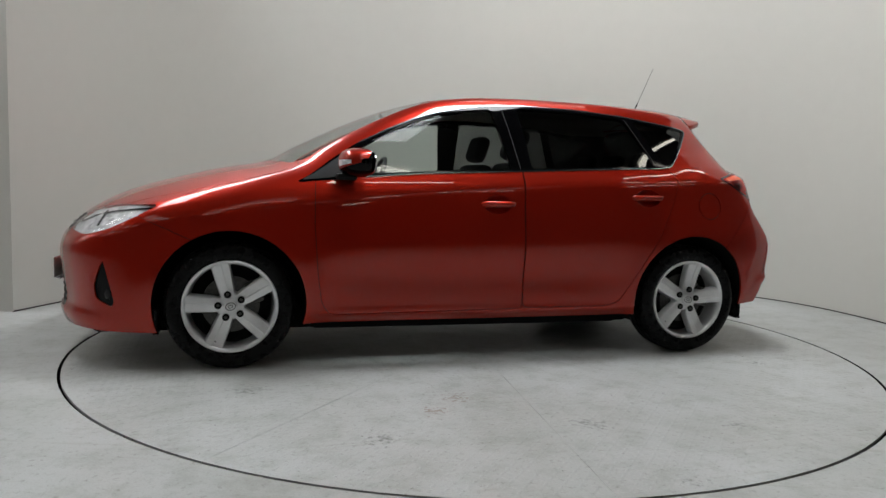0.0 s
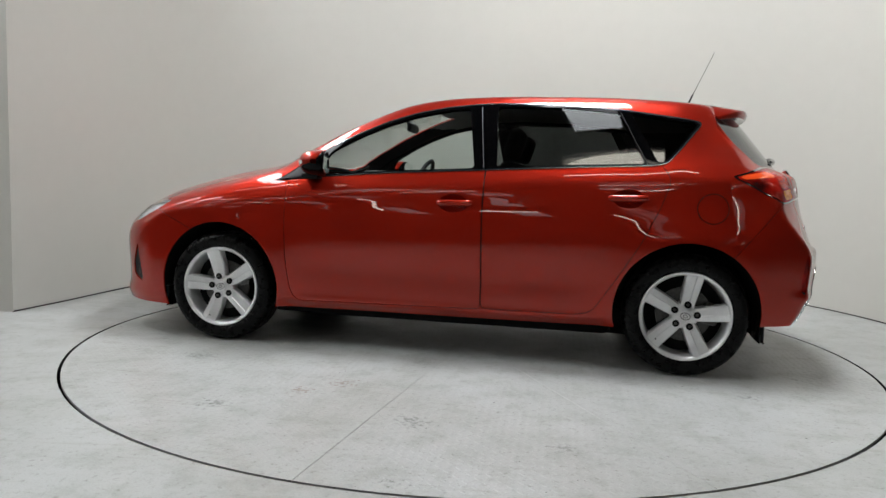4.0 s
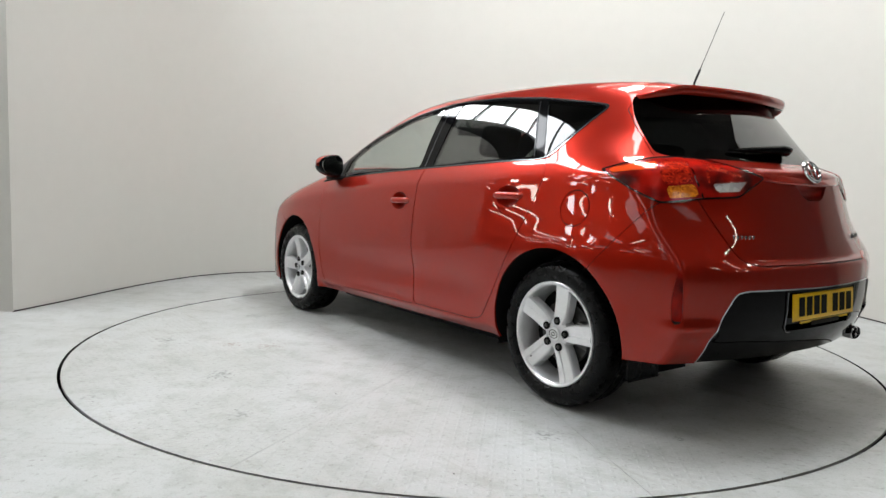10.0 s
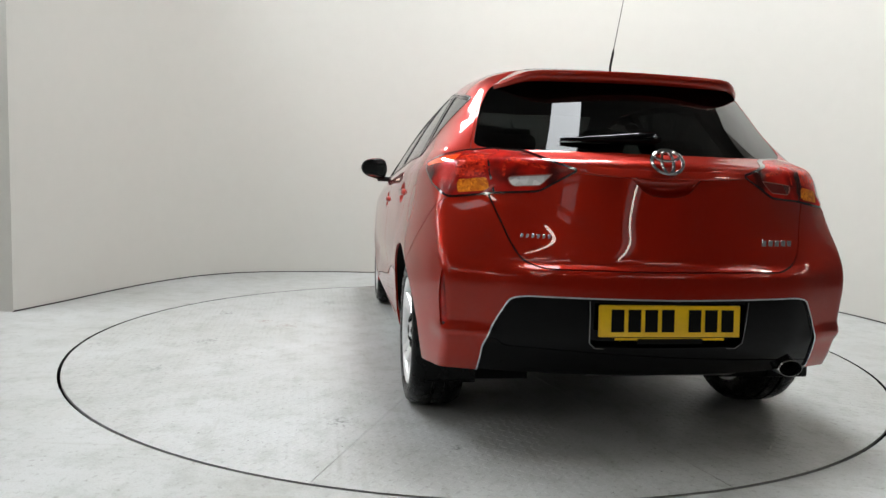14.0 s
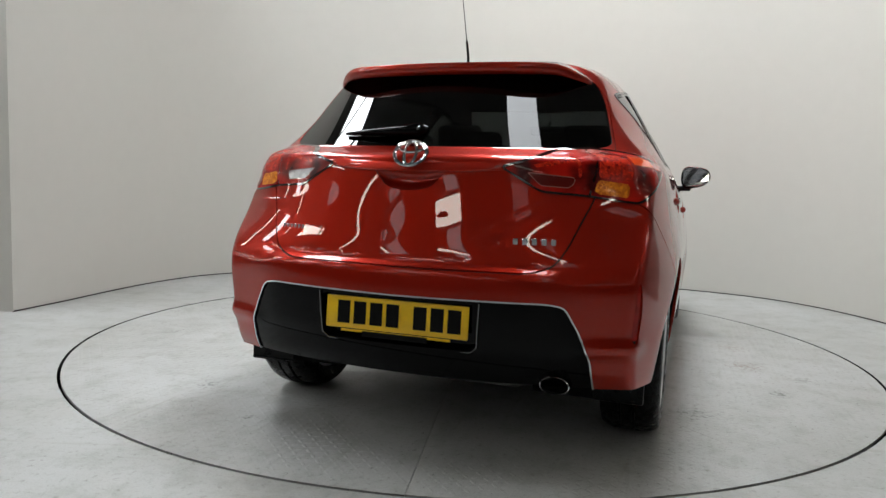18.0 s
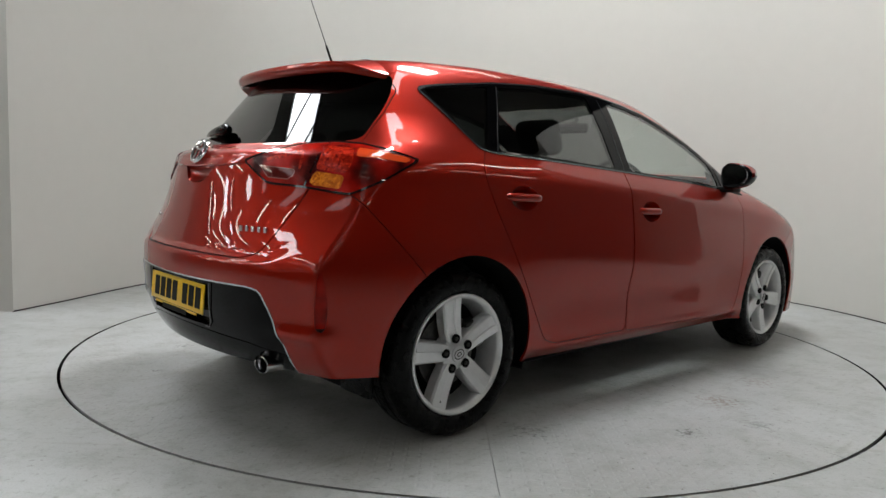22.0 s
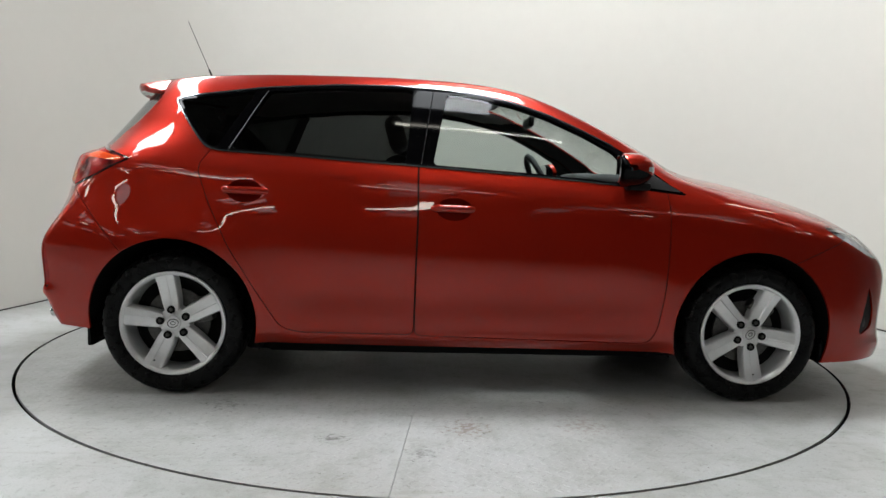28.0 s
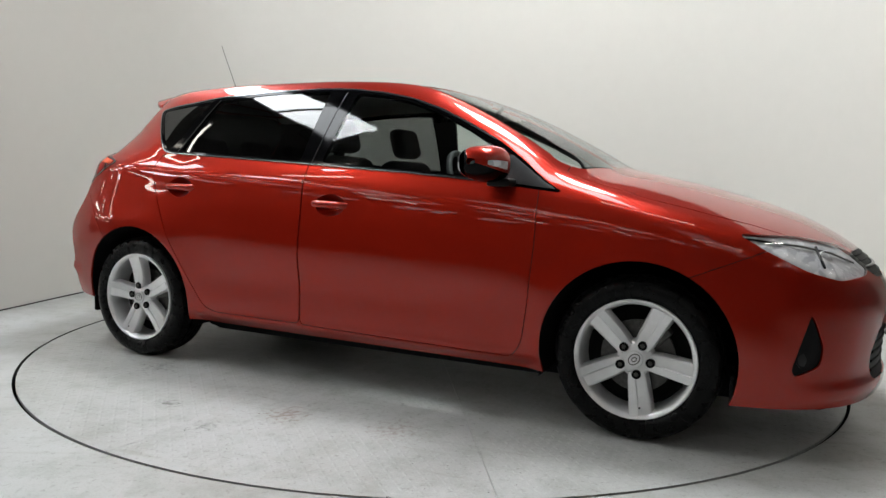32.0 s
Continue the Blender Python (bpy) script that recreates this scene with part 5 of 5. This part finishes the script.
# door handles
for s in (1, -1):
    for x0, x1, z in ((0.030, -0.185, 0.853), (-0.870, -1.098, 0.909)):
        y = [float(surf_y(x, z + 0.05)) for x in (x0, x1)]
        bm = bmesh.new()
        rows = []
        for t in np.linspace(0, 1, 15):
            w = 0.014 * (1 - (2 * t - 1) ** 8) + 0.003
            d = 0.004 + 0.022 * min(1, 6 * t, 6 * (1 - t)) ** 0.7
            x, yy = x0 + (x1 - x0) * t, y[0] + (y[1] - y[0]) * t
            zz = z + 0.004 * t
            rows.append([bm.verts.new((x, s * (yy - 0.006 + d * 0.55 * (1 + math.sin(a))), zz + w * math.cos(a))) for a in np.linspace(0, 2 * math.pi, 13)[:-1]])
        for r0, r1 in zip(rows, rows[1:]):
            for k in range(12):
                bm.faces.new((r0[k], r0[(k + 1) % 12], r1[(k + 1) % 12], r1[k]))
        bm.faces.new(rows[0])
        bm.faces.new(rows[-1])
        bmesh.ops.recalc_face_normals(bm, faces=bm.faces)
        part("door_handle", bm, PAINT, car, "body-coloured door handle")

# door mirrors
def mirror(s):
    def shape(u, v):
        """u round, v from the arm outwards."""
        w = 0.182 * v
        r = (1 - abs(2 * v - 1) ** 3.2) ** (1 / 2.6)
        lean = 0.03 * v
        cx, cz = math.cos(u), math.sin(u)
        fx = 0.085 * r * math.copysign(abs(cx) ** 0.8, cx) if cx > 0 else 0.045 * r * math.copysign(abs(cx) ** 0.35, cx)
        fz = (0.070 - 0.026 * v**1.5) * r * math.copysign(abs(cz) ** 0.75, cz)
        return Vector((0.700 + 1.15 * (fx - lean), s * (0.824 + w), 1.044 + 1.15 * fz + 0.01 * v))
    nu, nv = 32, 18
    for name, lo, hi, m, lab in (("cap", 0.36, 1.01, PAINT, "red mirror cap"), ("housing", -0.01, 0.36, BLACK, "black lower mirror housing")):
        bm = bmesh.new()
        g = {}
        for i in range(nu + 1):
            for j in range(nv + 1):
                u = -math.pi / 2 + 2 * math.pi * i / nu
                g[i, j] = shape(u, 0.004 + 0.992 * j / nv)
        made = {}
        for i in range(nu):
            for j in range(nv):
                u = -math.pi / 2 + 2 * math.pi * (i + 0.5) / nu
                top = math.cos(u) > -0.45 and math.sin(u) > -0.30
                if top == (name == "cap"):
                    vs = []
                    for key in ((i, j), (i + 1, j), (i + 1, j + 1), (i, j + 1)):
                        kk = (key[0] % nu, key[1])
                        if kk not in made:
                            made[kk] = bm.verts.new(g[kk if kk in g else key])
                        vs.append(made[kk])
                    if len(set(vs)) == 4:
                        bm.faces.new(vs)
        bmesh.ops.recalc_face_normals(bm, faces=bm.faces)
        ob = part(name if name == "housing" else "mirror_cap", bm, m if name == "cap" else GLOSSBLACK, car, lab)
    bm = bmesh.new()
    k = 28
    pts = [(s * (0.918 + 0.080 * math.copysign(abs(math.cos(a)) ** 0.7, math.cos(a))), 1.049 + (0.058 - 0.014 * math.cos(a)) * math.copysign(abs(math.sin(a)) ** 0.7, math.sin(a))) for a in np.linspace(0, 2 * math.pi, k, endpoint=False)]
    prism(bm, pts, 0.6455, 0.6495, lambda a, b, d: (d - 0.034 * (abs(a) - 0.824) / 0.182, a, b))
    part("mirror_glass", bm, MIRROR, car, "mirror glass", False)
    bm = bmesh.new()
    box(bm, (0.69, min(s * 0.79, s * 0.89), 0.958), (0.79, max(s * 0.79, s * 0.89), 0.992), 0.012)
    part("mirror_arm", bm, BLACK, car)
    bm = bmesh.new()
    g = [[shape(u, v) + Vector((0.003, s * 0.002, 0)) for v in np.linspace(0.42, 0.93, 12)] for u in np.linspace(-0.22, 0.06, 5)]
    g = [[bm.verts.new(p) for p in row] for row in g]
    for r0, r1 in zip(g, g[1:]):
        for k in range(11):
            bm.faces.new((r0[k], r0[k + 1], r1[k + 1], r1[k]))
    bmesh.ops.recalc_face_normals(bm, faces=bm.faces)
    part("mirror_indicator", bm, CLEARL, car, "clear side indicator on the mirror")


for s in (1, -1):
    mirror(s)

# front grille bars, wipers at the screen's foot
for z, r, m in ((0.730, 0.004, BLACK), (0.69, 0.007, BELT), (0.665, 0.004, BLACK), (0.712, 0.004, BLACK)):
    bm = bmesh.new()
    tube(bm, [(float(surf_x(abs(y), z, 1)) - 0.008, y, z) for y in np.linspace(-0.40, 0.40, 21)], r, 8)
    part("grille_bar", bm, m, car)
for z in (0.30, 0.335, 0.37, 0.405, 0.44):
    bm = bmesh.new()
    tube(bm, [(float(surf_x(abs(y), z, 1)) - 0.008, y, z) for y in np.linspace(-0.45, 0.45, 15)], 0.006, 6)
    part("intake_slat", bm, BLACK, car)
for y0, y1 in ((0.62, 0.02), (0.02, -0.55)):
    bm = bmesh.new()
    pts = []
    for t in np.linspace(0, 1, 10):
        y = y0 + (y1 - y0) * t
        x = 1.105 - 0.27 * y * y - 0.02 * t
        pts.append((x, y, float(top_z(np.array(x), np.array(abs(y)))) - 0.020))
    tube(bm, pts, 0.006, 6)
    part("windscreen_wiper", bm, BLACK, car)

# ---------- cabin ----------
inner = lambda c: c[2] > 0.40 and -1.95 < c[0] < 1.12
shell_part("headlining", S.panel(["shell", "gate"], 0, -0.007, 0, True, lambda c: inner(c) and c[2] > 1.36), LINER, car, "pale headlining")
shell_part("cabin_lining", S.panel(["shell", "frame", "daylight", "door_front", "door_rear", "gate", "gap", "sail", "flap"], 0, -0.007, 0, True, lambda c: inner(c) and c[2] <= 1.36), TRIMIN, car, "dark cabin lining")


def seat(x, y, width, label):
    bm = bmesh.new()
    box(bm, (x - 0.02, y - width / 2, 0.40), (x + 0.50, y + width / 2, 0.58), 0.06, None, 3)
    st = part("seat", bm, CLOTH, car, label)
    bm = bmesh.new()
    box(bm, (-0.07, -width / 2, 0.0), (0.07, width / 2, 0.60), 0.06, pose(x, y, 0.52, 0, -18, 0), 3)
    part("backrest", bm, CLOTH, st)
    return st


for y in (0.36, -0.36):
    st = seat(-0.17, y, 0.50, "dark cloth front seat")
    bm = bmesh.new()
    box(bm, (-0.045, -0.13, 0.62), (0.045, 0.13, 0.80), 0.04, pose(-0.15, y, 0.52, 0, -16, 0), 3)
    part("headrest", bm, CLOTH, st)
st = seat(-1.02, 0.0, 1.24, "dark cloth rear bench")
for y in (0.40, 0.0, -0.40):
    bm = bmesh.new()
    box(bm, (-0.04, -0.12, 0.57), (0.04, 0.12, 0.70), 0.035, pose(-1.01, y, 0.52, 0, -18, 0), 3)
    part("headrest", bm, CLOTH, st)
bm = bmesh.new()
box(bm, (0.52, -0.70, 0.55), (1.00, 0.70, 0.945), 0.07, None, 3)
dash = part("dashboard", bm, TRIMIN, car, "dark dashboard")
bm = bmesh.new()
box(bm, (0.50, -0.56, 0.90), (0.80, -0.18, 1.035), 0.05, None, 3)
part("instrument_hood", bm, TRIMIN, dash)
bm = bmesh.new()
k = 36
wm = pose(0.40, -0.36, 0.945, 0, 65, 0)
tube(bm, [wm @ Vector((0.185 * math.cos(i * 2 * math.pi / k), 0.185 * math.sin(i * 2 * math.pi / k), 0)) for i in range(k + 1)], 0.015, 10, False)
sw = part("steering_wheel", bm, TRIMIN, car, "black steering wheel")
bm = bmesh.new()
box(bm, (-0.06, -0.17, -0.03), (0.06, 0.17, 0.015), 0.02, wm)
part("wheel_boss", bm, TRIMIN, sw)
bm = bmesh.new()
box(bm, (0.36, -0.12, 1.285), (0.39, 0.12, 1.345), 0.018, None, 3)
mir = part("interior_mirror", bm, BLACK, car, "black interior mirror")
bm = bmesh.new()
tube(bm, [(0.385, 0, 1.33), (0.43, 0, 1.375)], 0.012, 8)
part("mirror_stem", bm, BLACK, mir)


def motions():
    """The plate turns, and carries the car round with it."""
    turn = curve([(0, 197.9), (3, 177.8), (6, 157.4), (9, 136.0), (13, 107.65), (17, 79.7), (19, 65.65), (23, 37.2), (24, 30.2), (26, 15.8), (29, -4.8), (32, -25.3)], 0.0, 0, 32, 3201)
    ox, oy = 0.101, -0.345
    cars, plates = [], []
    for t in range(0, 33):
        a = float(turn(t))
        c, s = math.cos(radians(a)), math.sin(radians(a))
        cars.append((t, pose(c * ox - s * oy, s * ox + c * oy, 0, 0, 0, a)))
        plates.append((t, pose(0, 0, 0, 0, 0, a - 177.8)))
    walk(car, cars)
    walk(turntable, plates)


motions()
